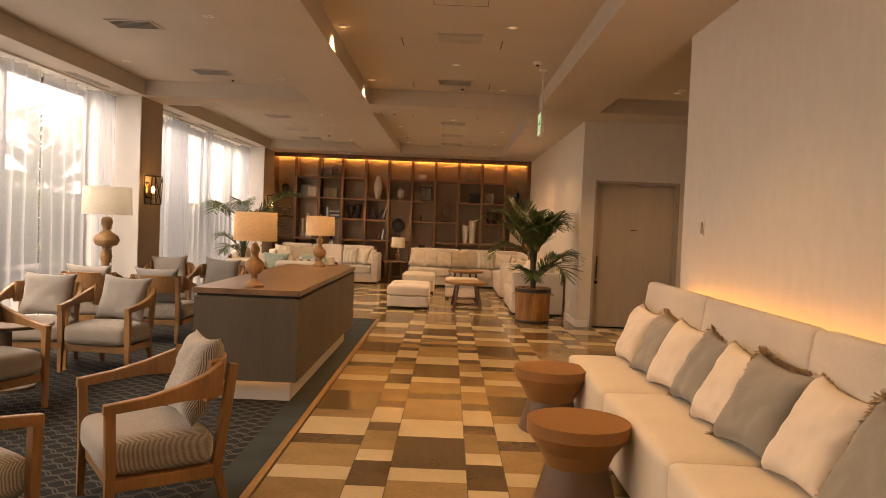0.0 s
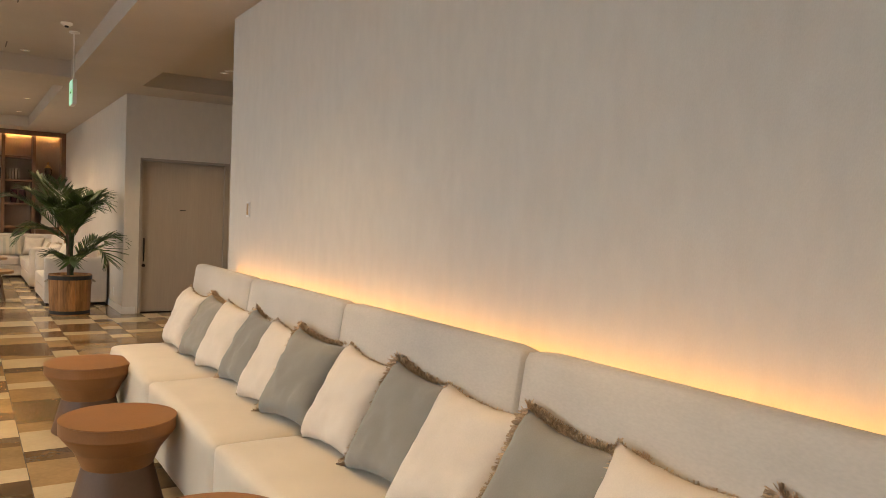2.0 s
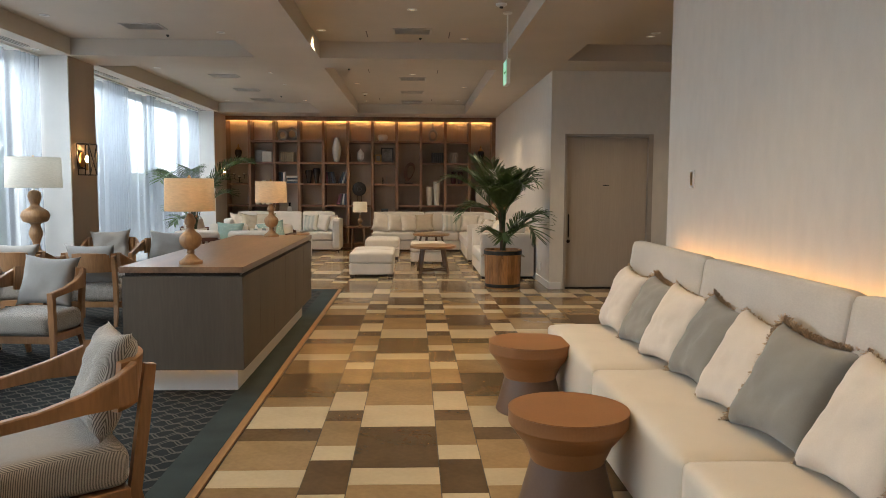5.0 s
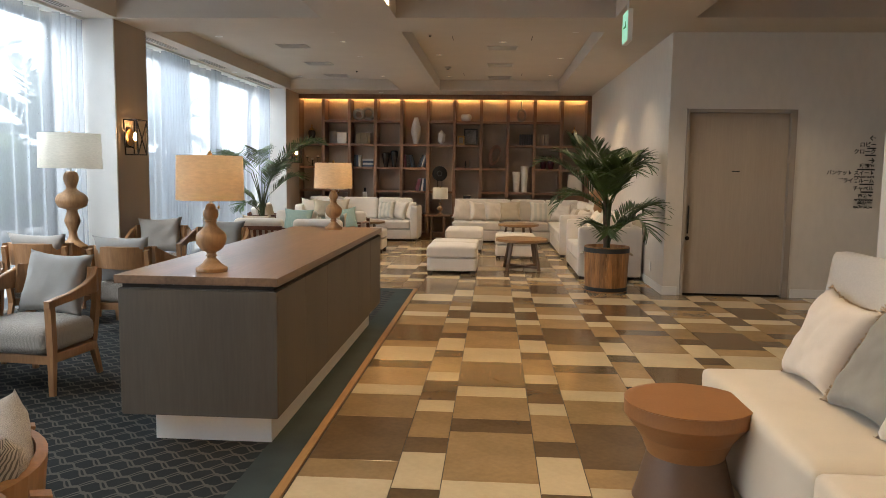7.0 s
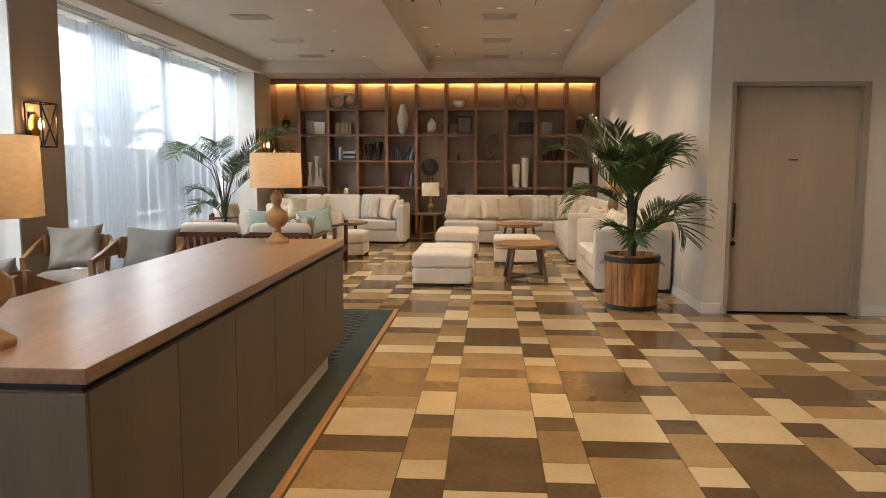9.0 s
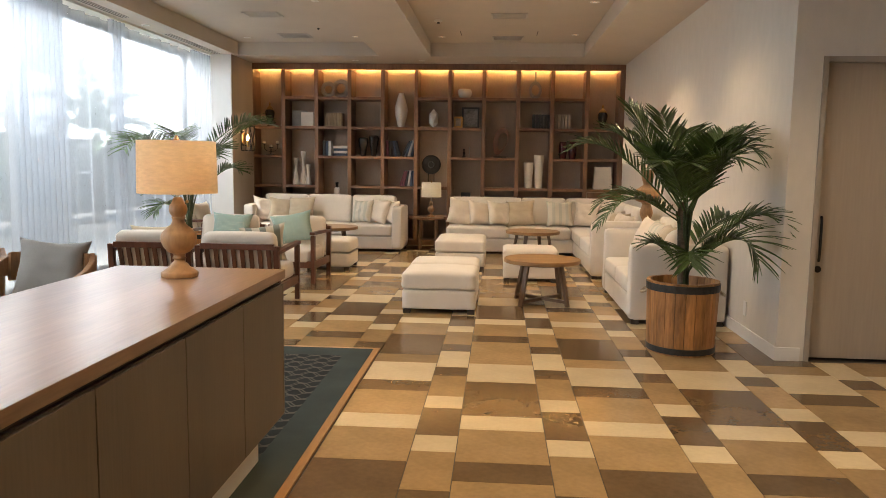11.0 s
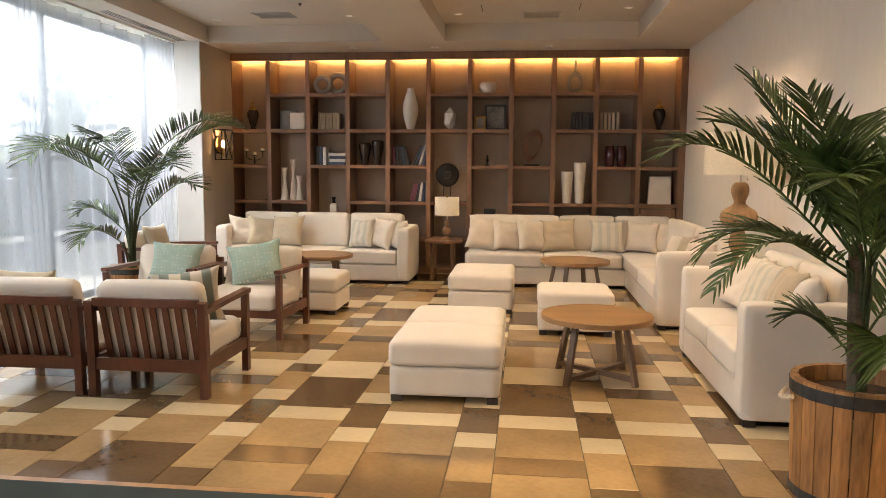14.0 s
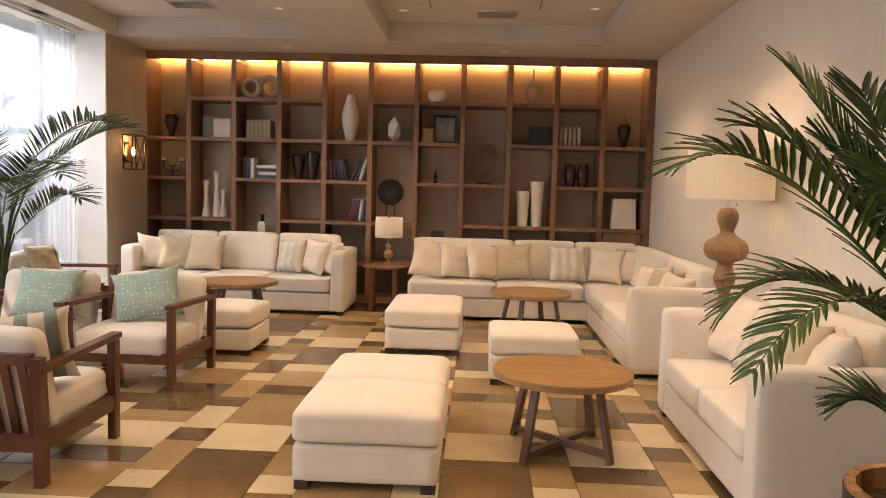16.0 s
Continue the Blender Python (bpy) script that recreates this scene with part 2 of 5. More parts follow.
M = dict(
    wall=mat("wallpaper_cream", (0.68, 0.63, 0.56), 0.85, 0.022, 14, 240, 0.45, stretch=(1, 1, 0.4)),
    ceiling=mat("ceiling_plaster", (0.57, 0.51, 0.44), 0.9, 0.02, 2, 60, 0.08),
    taupe=mat("wallpaper_taupe", (0.42, 0.35, 0.285), 0.85, 0.04, 3, 220, 0.25, stretch=(1, 1, 0.15)),
    white=mat("white_paint", (0.76, 0.74, 0.70), 0.5, 0.02, 4, 80, 0.05),
    door=mat("door_laminate_greige", (0.42, 0.35, 0.28), 0.5, 0.05, 2.5, 70, 0.1, stretch=(1, 1, 0.06)),
    frame=mat("door_frame_taupe", (0.36, 0.31, 0.26), 0.45, 0.03),
    walnut=mat("walnut_veneer", (0.235, 0.125, 0.07), 0.5, 0.2, 4, 60, 0.1, stretch=(1, 1, 0.12)),
    shelfback=mat("shelf_back_panel", (0.46, 0.36, 0.28), 0.7, 0.07, 3, 120, 0.1, stretch=(1, 1, 0.2)),
    console=mat("console_laminate", (0.108, 0.085, 0.063), 0.5, 0.1, 3.5, 80, 0.12, stretch=(1, 1, 0.08)),
    contop=mat("console_top_oak", (0.225, 0.135, 0.08), 0.3, 0.2, 4, 70, 0.012, stretch=(1, 0.08, 1)),
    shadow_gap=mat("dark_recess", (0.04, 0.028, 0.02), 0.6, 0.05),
    oak=mat("oiled_oak", (0.34, 0.17, 0.07), 0.42, 0.18, 5, 70, 0.12, stretch=(1, 1, 0.15)),
    tableoak=mat("oak_tabletop", (0.33, 0.18, 0.075), 0.38, 0.14, 5, 70, 0.08, stretch=(0.12, 1, 1)),
    legoak=mat("greyed_oak", (0.15, 0.092, 0.058), 0.5, 0.16, 5, 70, 0.12, stretch=(1, 1, 0.15)),
    mahogany=mat("red_brown_hardwood", (0.125, 0.042, 0.02), 0.36, 0.22, 5, 60, 0.1, stretch=(1, 1, 0.15)),
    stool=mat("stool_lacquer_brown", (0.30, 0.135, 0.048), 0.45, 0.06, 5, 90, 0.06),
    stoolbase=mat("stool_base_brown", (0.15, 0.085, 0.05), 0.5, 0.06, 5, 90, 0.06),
    turned=mat("turned_pale_wood", (0.37, 0.205, 0.092), 0.5, 0.18, 6, 50, 0.15, stretch=(1, 1, 0.3)),
    cream=mat("cream_upholstery", (0.70, 0.63, 0.55), 0.92, 0.03, 5, 240, 0.35, sheen=0.25),
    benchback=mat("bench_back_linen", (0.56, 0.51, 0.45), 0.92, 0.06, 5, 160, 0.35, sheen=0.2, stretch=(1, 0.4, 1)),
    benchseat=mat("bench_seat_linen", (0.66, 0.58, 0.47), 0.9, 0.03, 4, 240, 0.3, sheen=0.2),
    pcream=mat("cream_cotton", (0.72, 0.63, 0.53), 0.92, 0.04, 6, 220, 0.4, sheen=0.2),
    pgrey=mat("grey_linen", (0.27, 0.255, 0.225), 0.92, 0.05, 6, 220, 0.4, sheen=0.2),
    pgreylight=mat("pale_grey_linen", (0.33, 0.31, 0.285), 0.92, 0.05, 6, 220, 0.4, sheen=0.2),
    pbeige=mat("beige_cotton", (0.50, 0.41, 0.29), 0.92, 0.05, 6, 220, 0.4, sheen=0.2),
    fringe=mat("frayed_fringe_tan", (0.60, 0.45, 0.30), 0.95, 0.25, 30, 160, 0.6),
    stripe=striped("grey_ticking_stripe", (0.52, 0.47, 0.40), (0.16, 0.14, 0.12), 62),
    widestripe=striped("sage_cream_stripe", (0.60, 0.54, 0.44), (0.21, 0.24, 0.21), 2.4),
    palestripe=striped("pale_sage_stripe", (0.62, 0.56, 0.46), (0.50, 0.48, 0.40), 3.0),
    dots=dotted("sage_dotted_cotton", (0.31, 0.42, 0.37), (0.75, 0.74, 0.66)),
    carpet=carpet("carpet_net_pattern", (0.021, 0.024, 0.025), (0.085, 0.08, 0.07)),
    border=mat("carpet_border_teal", (0.044, 0.056, 0.055), 0.95, 0.12, 3, 260, 0.4, spec=0.12),
    strip=mat("oak_edge_strip", (0.36, 0.19, 0.07), 0.45, 0.15, 8, 80, 0.1, stretch=(1, 0.1, 1)),
    grout=mat("grout_dark", (0.06, 0.045, 0.03), 0.8, 0.1),
    tile_b=mat("tile_brown", (0.142, 0.090, 0.046), 0.15, 0.13, 3, 30, 0.02, random_tint=0.16),
    tile_t=mat("tile_tan", (0.36, 0.24, 0.118), 0.15, 0.1, 3, 30, 0.02, random_tint=0.16),
    tile_w=mat("tile_cream", (0.63, 0.51, 0.33), 0.15, 0.05, 3, 30, 0.02, random_tint=0.06),
    leaf=mat("palm_leaf", (0.055, 0.10, 0.02), 0.42, 0.3, 9, 60, 0.1, spec=0.5),
    leaf_sun=mat("garden_leaf", (0.11, 0.17, 0.03), 0.5, 0.3, 9, 60, 0.1),
    stem=mat("palm_stem", (0.05, 0.068, 0.022), 0.55, 0.25, 12, 60, 0.2),
    trunk=mat("palm_trunk_fibre", (0.12, 0.085, 0.055), 0.85, 0.3, 20, 90, 0.6),
    soil=mat("potting_soil", (0.07, 0.04, 0.025), 0.95, 0.35, 30, 140, 0.8),
    stave=mat("cedar_stave", (0.40, 0.19, 0.065), 0.5, 0.3, 7, 50, 0.15, stretch=(1, 1, 0.16), random_tint=0.22),
    iron=mat("dark_iron_band", (0.055, 0.058, 0.06), 0.45, 0.15, 20, 90, 0.1, metal=0.6),
    rope=mat("hemp_rope", (0.55, 0.46, 0.34), 0.9, 0.15, 60, 200, 0.5),
    black=mat("black_metal", (0.018, 0.015, 0.013), 0.45, 0.2, 20, 90, 0.1, metal=0.5),
    chrome=mat("brushed_steel", (0.5, 0.48, 0.45), 0.3, 0.05, 20, 90, 0.05, metal=1.0),
    ceramic=mat("white_ceramic", (0.68, 0.62, 0.54), 0.45, 0.04, 8, 60, 0.1),
    greyceramic=mat("grey_ceramic", (0.32, 0.30, 0.27), 0.55, 0.08, 8, 60, 0.15),
    darkglass=mat("dark_glazed_vase", (0.03, 0.022, 0.018), 0.12, 0.25, 30, 90, 0.3),
    wine=mat("wine_red_glass", (0.05, 0.007, 0.01), 0.1, 0.15, 8, 60, 0.0),
    gold=mat("aged_brass", (0.45, 0.27, 0.10), 0.3, 0.15, 20, 90, 0.05, metal=1.0),
    carved=mat("carved_red_wood", (0.13, 0.05, 0.024), 0.35, 0.2, 6, 60, 0.1),
    bookdark=mat("book_cover_black", (0.025, 0.025, 0.028), 0.5, 0.1),
    bookcream=mat("book_cover_cream", (0.50, 0.42, 0.31), 0.7, 0.08),
    booktan=mat("book_cover_tan", (0.38, 0.29, 0.18), 0.7, 0.08),
    bookblue=mat("book_cover_blue", (0.045, 0.07, 0.12), 0.5, 0.1),
    bookred=mat("book_cover_plum", (0.16, 0.04, 0.06), 0.5, 0.1),
    bookwhite=mat("book_cover_white", (0.62, 0.60, 0.56), 0.5, 0.04),
    picture=mat("abstract_print", (0.30, 0.29, 0.27), 0.4, 0.3, 5, 30, 0.0),
    curtain=sheer("sheer_curtain", (0.52, 0.56, 0.62), 0.6),
    shade=sheer("linen_lampshade", (0.80, 0.66, 0.48), 0.03, 0.1),
    shade_day=sheer("linen_lampshade_pale", (0.80, 0.77, 0.70), 0.03, 0.08),
    led=glow("warm_led_strip", (1.0, 0.50, 0.14), LED),
    shelfled=glow("shelf_led_strip", (1.0, 0.55, 0.17), LED * 3.6),
    bulb=glow("warm_bulb", (1.0, 0.60, 0.28), 24.0),
    downlight=glow("downlight_disc", (1.0, 0.75, 0.5), 1.1),
    exitgreen=glow("exit_sign_face", (0.35, 0.75, 0.5), 0.8),
    exitmark=mat("exit_sign_mark", (0.01, 0.17, 0.08), 0.5, 0.05),
    vent=mat("vent_grey_metal", (0.52, 0.48, 0.43), 0.5, 0.05),
    slot=mat("vent_slot_dark", (0.15, 0.13, 0.11), 0.7, 0.05),
    glassdark=mat("window_mullion", (0.10, 0.10, 0.10), 0.4, 0.05, metal=0.4),
    fence=mat("garden_fence", (0.10, 0.085, 0.07), 0.8, 0.15),
    paving=mat("terrace_paving", (0.42, 0.41, 0.38), 0.8, 0.12, 1.5, 30, 0.2),
    skyglow=glow("bright_sky", (0.90, 0.95, 1.0), SKYGLOW),
    pane=sheer("clear_window_glass", (0.8, 0.85, 0.85), 0.94),
    mat_green=mat("dark_green_mat", (0.02, 0.055, 0.05), 0.95, 0.15, 20, 200, 0.5),
    ink=mat("black_lettering", (0.02, 0.018, 0.016), 0.5, 0.05),
)
M["tile"] = {"B": M["tile_b"], "T": M["tile_t"], "W": M["tile_w"]}


# ---- shape helpers ----
def mesh_from(bm, name, material, smooth=False):
    me = bpy.data.meshes.new(name)
    bmesh.ops.recalc_face_normals(bm, faces=bm.faces)
    if smooth:
        for f in bm.faces:
            f.smooth = True
    bm.to_mesh(me)
    bm.free()
    if material:
        me.materials.append(material)
    return me


def part(name, bm, material, parent, label="", smooth=False):
    ob = new(name, mesh_from(bm, name, material, smooth))
    ob.parent = parent
    if label:
        ob["label"] = label
    return ob


def thing(name, label, category, m=None, group="", kind="", bm=None, material=None, smooth=False):
    ob = new(name, mesh_from(bm, name, material, smooth) if bm else None)
    tagged(ob, label, category, group, kind)
    if m:
        ob.matrix_basis = m
    return ob


def box(x0, x1, y0, y1, z0, z1, bevel=0.0, seg=2, bm=None):
    own = bmesh.new()
    bmesh.ops.create_cube(own, size=1)
    for v in own.verts:
        v.co = Vector(((x0 + x1) / 2 + v.co.x * (x1 - x0), (y0 + y1) / 2 + v.co.y * (y1 - y0), (z0 + z1) / 2 + v.co.z * (z1 - z0)))
    if bevel:
        bmesh.ops.bevel(own, geom=own.edges[:], offset=bevel, segments=seg, profile=0.6, affect="EDGES")
    if bm is None:
        return own
    join(bm, own)
    return bm


def join(bm, other):
    me = bpy.data.meshes.new("tmp")
    other.to_mesh(me)
    other.free()
    bm.from_mesh(me)
    bpy.data.meshes.remove(me)
    return bm


def moved(bm, m):
    bmesh.ops.transform(bm, matrix=m, verts=bm.verts)
    return bm


def lathe(profile, seg=28, cap=True):
    bm = bmesh.new()
    rings = []
    for r, z in profile:
        rings.append([bm.verts.new((r * math.cos(2 * math.pi * k / seg), r * math.sin(2 * math.pi * k / seg), z)) for k in range(seg)])
    for a, b in zip(rings, rings[1:]):
        for k in range(seg):
            bm.faces.new((a[k], a[(k + 1) % seg], b[(k + 1) % seg], b[k]))
    if cap:
        bm.faces.new(rings[0][::-1])
        bm.faces.new(rings[-1])
    return bm


def smooth_profile(points, steps=5):
    """Catmull-Rom through the (radius, height) points of a turned shape."""
    out = []
    for i in range(len(points) - 1):
        p0, p1, p2, p3 = points[max(i - 1, 0)], points[i], points[i + 1], points[min(i + 2, len(points) - 1)]
        for s in range(steps):
            t = s / steps
            out.append(tuple(0.5 * (2 * b + (c - a) * t + (2 * a - 5 * b + 4 * c - d) * t * t + (3 * b - a - 3 * c + d) * t ** 3) for a, b, c, d in zip(p0, p1, p2, p3)))
    out.append(points[-1])
    return [(max(r, 0.002), z) for r, z in out]


def sweep(path, w, h, bm=None, up=(0, 0, 1), taper=None):
    """A bar of rectangular section (w across, h along up) along a path."""
    bm = bm or bmesh.new()
    rings = []
    n = len(path)
    up = Vector(up)
    for i, p in enumerate(path):
        d = (Vector(path[min(i + 1, n - 1)]) - Vector(path[max(i - 1, 0)])).normalized()
        s = d.cross(up)
        s = s.normalized() if s.length > 1e-4 else Vector((1, 0, 0))
        u = s.cross(d).normalized()
        k = taper[i] if taper else 1.0
        rings.append([bm.verts.new(Vector(p) + s * (a * w * k / 2) + u * (b * h * k / 2)) for a, b in ((-1, -1), (1, -1), (1, 1), (-1, 1))])
    for a, b in zip(rings, rings[1:]):
        for k in range(4):
            bm.faces.new((a[k], a[(k + 1) % 4], b[(k + 1) % 4], b[k]))
    bm.faces.new(rings[0][::-1])
    bm.faces.new(rings[-1])
    return bm


def tube(path, r, seg=8, bm=None, taper=None):
    bm = bm or bmesh.new()
    rings = []
    n = len(path)
    for i, p in enumerate(path):
        d = (Vector(path[min(i + 1, n - 1)]) - Vector(path[max(i - 1, 0)])).normalized()
        s = d.orthogonal().normalized() if abs(d.z) > 0.9 else d.cross(Vector((0, 0, 1))).normalized()
        u = s.cross(d)
        k = r * (taper[i] if taper else 1)
        rings.append([bm.verts.new(Vector(p) + k * (s * math.cos(2 * math.pi * a / seg) + u * math.sin(2 * math.pi * a / seg))) for a in range(seg)])
    for a, b in zip(rings, rings[1:]):
        for k in range(seg):
            bm.faces.new((a[k], a[(k + 1) % seg], b[(k + 1) % seg], b[k]))
    bm.faces.new(rings[0][::-1])
    bm.faces.new(rings[-1])
    return bm


def cushion(w, h, t, seed=0, n=18, pinch=0.15):
    """A stuffed cushion standing in the xz plane on its lower edge, thick along y, with pointed corners and soft creases."""
    bm = bmesh.new()
    grid = {}
    for side in (-1, 1):
        for i in range(n + 1):
            for j in range(n + 1):
                u, v = 2 * i / n - 1, 2 * j / n - 1
                edge = i in (0, n) or j in (0, n)
                if edge and side == 1:
                    grid[side, i, j] = grid[-1, i, j]
                    continue
                x = u * w / 2 * (1 - pinch * (1 - v * v) * u * u * 0.9)
                z = v * h / 2 * (1 - pinch * (1 - u * u) * v * v * 0.9)
                f = max(0, (1 - u ** 4) * (1 - v ** 4)) ** 0.55
                crease = 0.016 * noise.noise(Vector((u * 2.2 + seed * 7.3, v * 2.2, side * 3))) + 0.011 * noise.noise(Vector((u * 6 + seed, v * 5, side)))
                grid[side, i, j] = bm.verts.new((x, side * (t / 2 * f + crease * f), z + h / 2 + 0.004 * noise.noise(Vector((u * 5, v * 5, seed)))))
    for side in (-1, 1):
        for i in range(n):
            for j in range(n):
                q = [grid[side, i, j], grid[side, i + 1, j], grid[side, i + 1, j + 1], grid[side, i, j + 1]]
                bm.faces.new(q if side == -1 else q[::-1])
    return bm


def pad(x0, x1, y0, y1, z0, z1, r=0.05, crown=0.025, n=14, seed=0):
    """An upholstered block with rounded edges and a crowned top."""
    bm = box(x0, x1, y0, y1, z0, z1)
    bmesh.ops.subdivide_edges(bm, edges=bm.edges[:], cuts=n, use_grid_fill=True)
    cx, cy, cz = (x0 + x1) / 2, (y0 + y1) / 2, (z0 + z1) / 2
    hx, hy, hz = (x1 - x0) / 2, (y1 - y0) / 2, (z1 - z0) / 2
    r = min(r, hx * 0.95, hy * 0.95, hz * 0.95)
    for v in bm.verts:
        p = Vector((v.co.x - cx, v.co.y - cy, v.co.z - cz))
        q = Vector((max(-hx + r, min(hx - r, p.x)), max(-hy + r, min(hy - r, p.y)), max(-hz + r, min(hz - r, p.z))))
        d = p - q
        if d.length > 1e-6:
            p = q + d.normalized() * r
        u, w = p.x / hx, p.y / hy
        if p.z > 0:
            p.z += crown * max(0, 1 - u * u) ** 0.6 * max(0, 1 - w * w) ** 0.6
        p += 0.004 * Vector((noise.noise(Vector((v.co.x * 3 + seed, v.co.y * 3, v.co.z * 3))), noise.noise(Vector((v.co.y * 3, v.co.x * 3 + seed, 1))), noise.noise(Vector((v.co.z * 3, v.co.x * 4, seed)))))
        v.co = Vector((cx, cy, cz)) + p
    return bm


# ---- structure ----
def structure(name, bm, material, label, category):
    return thing(name, label, category, kind="structure", bm=bm, material=material)


CEIL = 3.08
WX = -4.26          # room face of the window piers
RX = 2.057          # lounge wall on the far side
BX = 2.03          # bench wall face
structure("floor", box(-5.1, 5.2, -3.2, 19.5, -0.12, -0.006), M["grout"], "dark grout bed under stone tile floor", "floor")
structure("wall_bench", box(BX, BX + 0.2, -3.2, 6.485, 0, 3.3), M["wall"], "cream papered wall behind the long bench", "wall")
structure("wall_lounge", box(RX, RX + 0.15, 11.48 + 0.15, 19.5, 0, 3.3), M["wall"], "cream papered lounge wall", "wall")
bm = box(RX, 2.265, 11.48, 11.63, 0, 3.3)
box(2.265, 3.505, 11.48, 11.63, 2.2, 3.3, bm=bm)
box(3.505, 5.2, 11.48, 11.63, 0, 3.3, bm=bm)
structure("wall_corridor", bm, M["wall"], "cream papered wall around a sliding door", "wall")
structure("wall_corridor_end", box(5.2, 5.35, -3.2, 11.63, 0, 3.3), M["wall"], "plain cream wall closing the corridor", "wall")
structure("wall_behind", box(-5.1, 5.35, -3.35, -3.2, 0, 3.3), M["wall"], "plain cream wall closing the lounge", "wall")
structure("wall_shelf", box(-5.1, 2.2, 19.5, 19.65, 0, 3.3), M["taupe"], "taupe wall behind the shelving", "wall")
bm = box(-5.1, WX, 10.74, 11.5, 0, 3.3)
structure("wall_pier", bm, M["taupe"], "taupe pier between two windows", "wall")
structure("pier_reveal", box(-5.05, WX - 0.004, 10.715, 10.74, 0, CEIL), M["white"], "white window reveal of the pier", "wall")
structure("wall_pier_far", box(-5.1, WX, 17.7, 19.5, 0, 3.3), M["taupe"], "taupe pier beside the shelving", "wall")
structure("pier_reveal_far", box(-5.05, WX - 0.004, 17.675, 17.7, 0, CEIL), M["white"], "white window reveal of the far pier", "wall")
structure("wall_window_near", box(-5.1, -4.75, -3.2, -2.8, 0, 3.3), M["wall"], "plain wall before the first window", "wall")

# ceiling with raised trays
TRAYS = [(-1.08, 1.27, -2.4, 10.68), (-4.2, -1.9, -2.4, 10.68), (-1.12, 1.27, 11.5, 17.88), (-4.2, -1.93, 11.5, 17.82), (2.1, 4.8, 0.5, 10.66)]
xs = sorted({-5.1, 5.35, *(a for t in TRAYS for a in t[:2])})
ys = sorted({-3.35, 19.65, *(a for t in TRAYS for a in t[2:])})
bm = bmesh.new()
for xa, xb in zip(xs, xs[1:]):
    for ya, yb in zip(ys, ys[1:]):
        cx, cy = (xa + xb) / 2, (ya + yb) / 2
        if not any(t[0] < cx < t[1] and t[2] < cy < t[3] for t in TRAYS):
            box(xa, xb, ya, yb, CEIL, 3.29, bm=bm)
bmesh.ops.remove_doubles(bm, verts=bm.verts, dist=0.0005)
centres = {}
for f in bm.faces:
    c = f.calc_center_median()
    centres.setdefault((round(c.x, 3), round(c.y, 3), round(c.z, 3)), []).append(f)
bmesh.ops.delete(bm, geom=[f for fs in centres.values() if len(fs) > 1 for f in fs], context="FACES")
box(-5.1, 5.35, -3.35, 19.65, 3.29, 3.4, bm=bm)
structure("ceiling", bm, M["ceiling"], "cream plaster ceiling with raised trays", "ceiling")

# baseboards
structure("baseboard", box(RX - 0.015, RX, 11.47, 18.6, 0, 0.1, 0.003), M["white"], "low white painted baseboard", "baseboard")
bm = box(RX - 0.015, 2.225, 11.465, 11.48, 0, 0.1, 0.003)
structure("baseboard", bm, M["white"], "low white painted baseboard", "baseboard")
structure("baseboard", box(3.55, 5.2, 11.465, 11.48, 0, 0.1, 0.003), M["white"], "low white painted baseboard", "baseboard")

# sliding door
door = thing("door_1", "closed greige laminate sliding door with long handle", "door", kind="structure")
part("door_leaf", box(2.29, 3.45, 11.535, 11.575, 0.015, 2.165, 0.003), M["door"], door)
bm = box(2.255, 2.29, 11.465, 11.6, 0, 2.2, 0.003)
box(3.45, 3.515, 11.465, 11.6, 0, 2.2, 0.003, bm=bm)
box(2.255, 3.515, 11.466, 11.6, 2.165, 2.205, 0.003, bm=bm)
part("door_frame", bm, M["frame"], door)
leaf = bpy.data.objects["door_leaf"]
part("door_handle", tube([(2.33, 11.51, 0.74), (2.33, 11.50, 0.78), (2.33, 11.50, 1.04), (2.33, 11.51, 1.07)], 0.01), M["black"], leaf, "dark upright pull handle")
part("lock", moved(lathe([(0.025, 0), (0.025, 0.01), (0.02, 0.014)], 16), pose(2.335, 11.535, 0.68, 90)), M["black"], leaf)
part("door_plate", box(2.82, 2.91, 11.53, 11.5345, 1.475, 1.487), M["ink"], leaf, "tiny dark lettering")
structure("door_void", box(2.2, 3.6, 11.64, 11.7, 0, 2.3), M["slot"], "dark recess behind the door", "door recess")


# windows and curtains
def window(k, y0, y1):
    w = thing("window_%d" % k, "tall window wall with slim dark mullions", "window", kind="structure")
    bm = box(-5.06, -5.0, y0, y1, 0, 0.06)
    box(-5.06, -5.0, y0, y1, 3.02, 3.08, bm=bm)
    part("window_frame", bm, M["glassdark"], w)
    n = max(2, round((y1 - y0) / 2.0))
    for i in range(n + 1):
        y = y0 + 0.03 + (y1 - y0 - 0.06) * i / n
        part("mullion", box(-5.06, -5.0, y - 0.03, y + 0.03, 0.06, 3.02), M["glassdark"], w)
        if i < n:
            pane = part("pane", box(-5.034, -5.028, y + 0.03, y + (y1 - y0 - 0.06) / n - 0.03, 0.06, 3.02), M["pane"], w)
            pane.visible_shadow = False
    for i in range(int((y1 - y0 - 0.3) / 0.45)):
        for z in (0.9, 1.19):
            part("safety_marker", box(-5.0275, -5.0265, y0 + 0.2 + 0.45 * i + z * 0.1, y0 + 0.24 + 0.45 * i + z * 0.1, z, z + 0.04), M["bookwhite"], w, "small white square sticker")


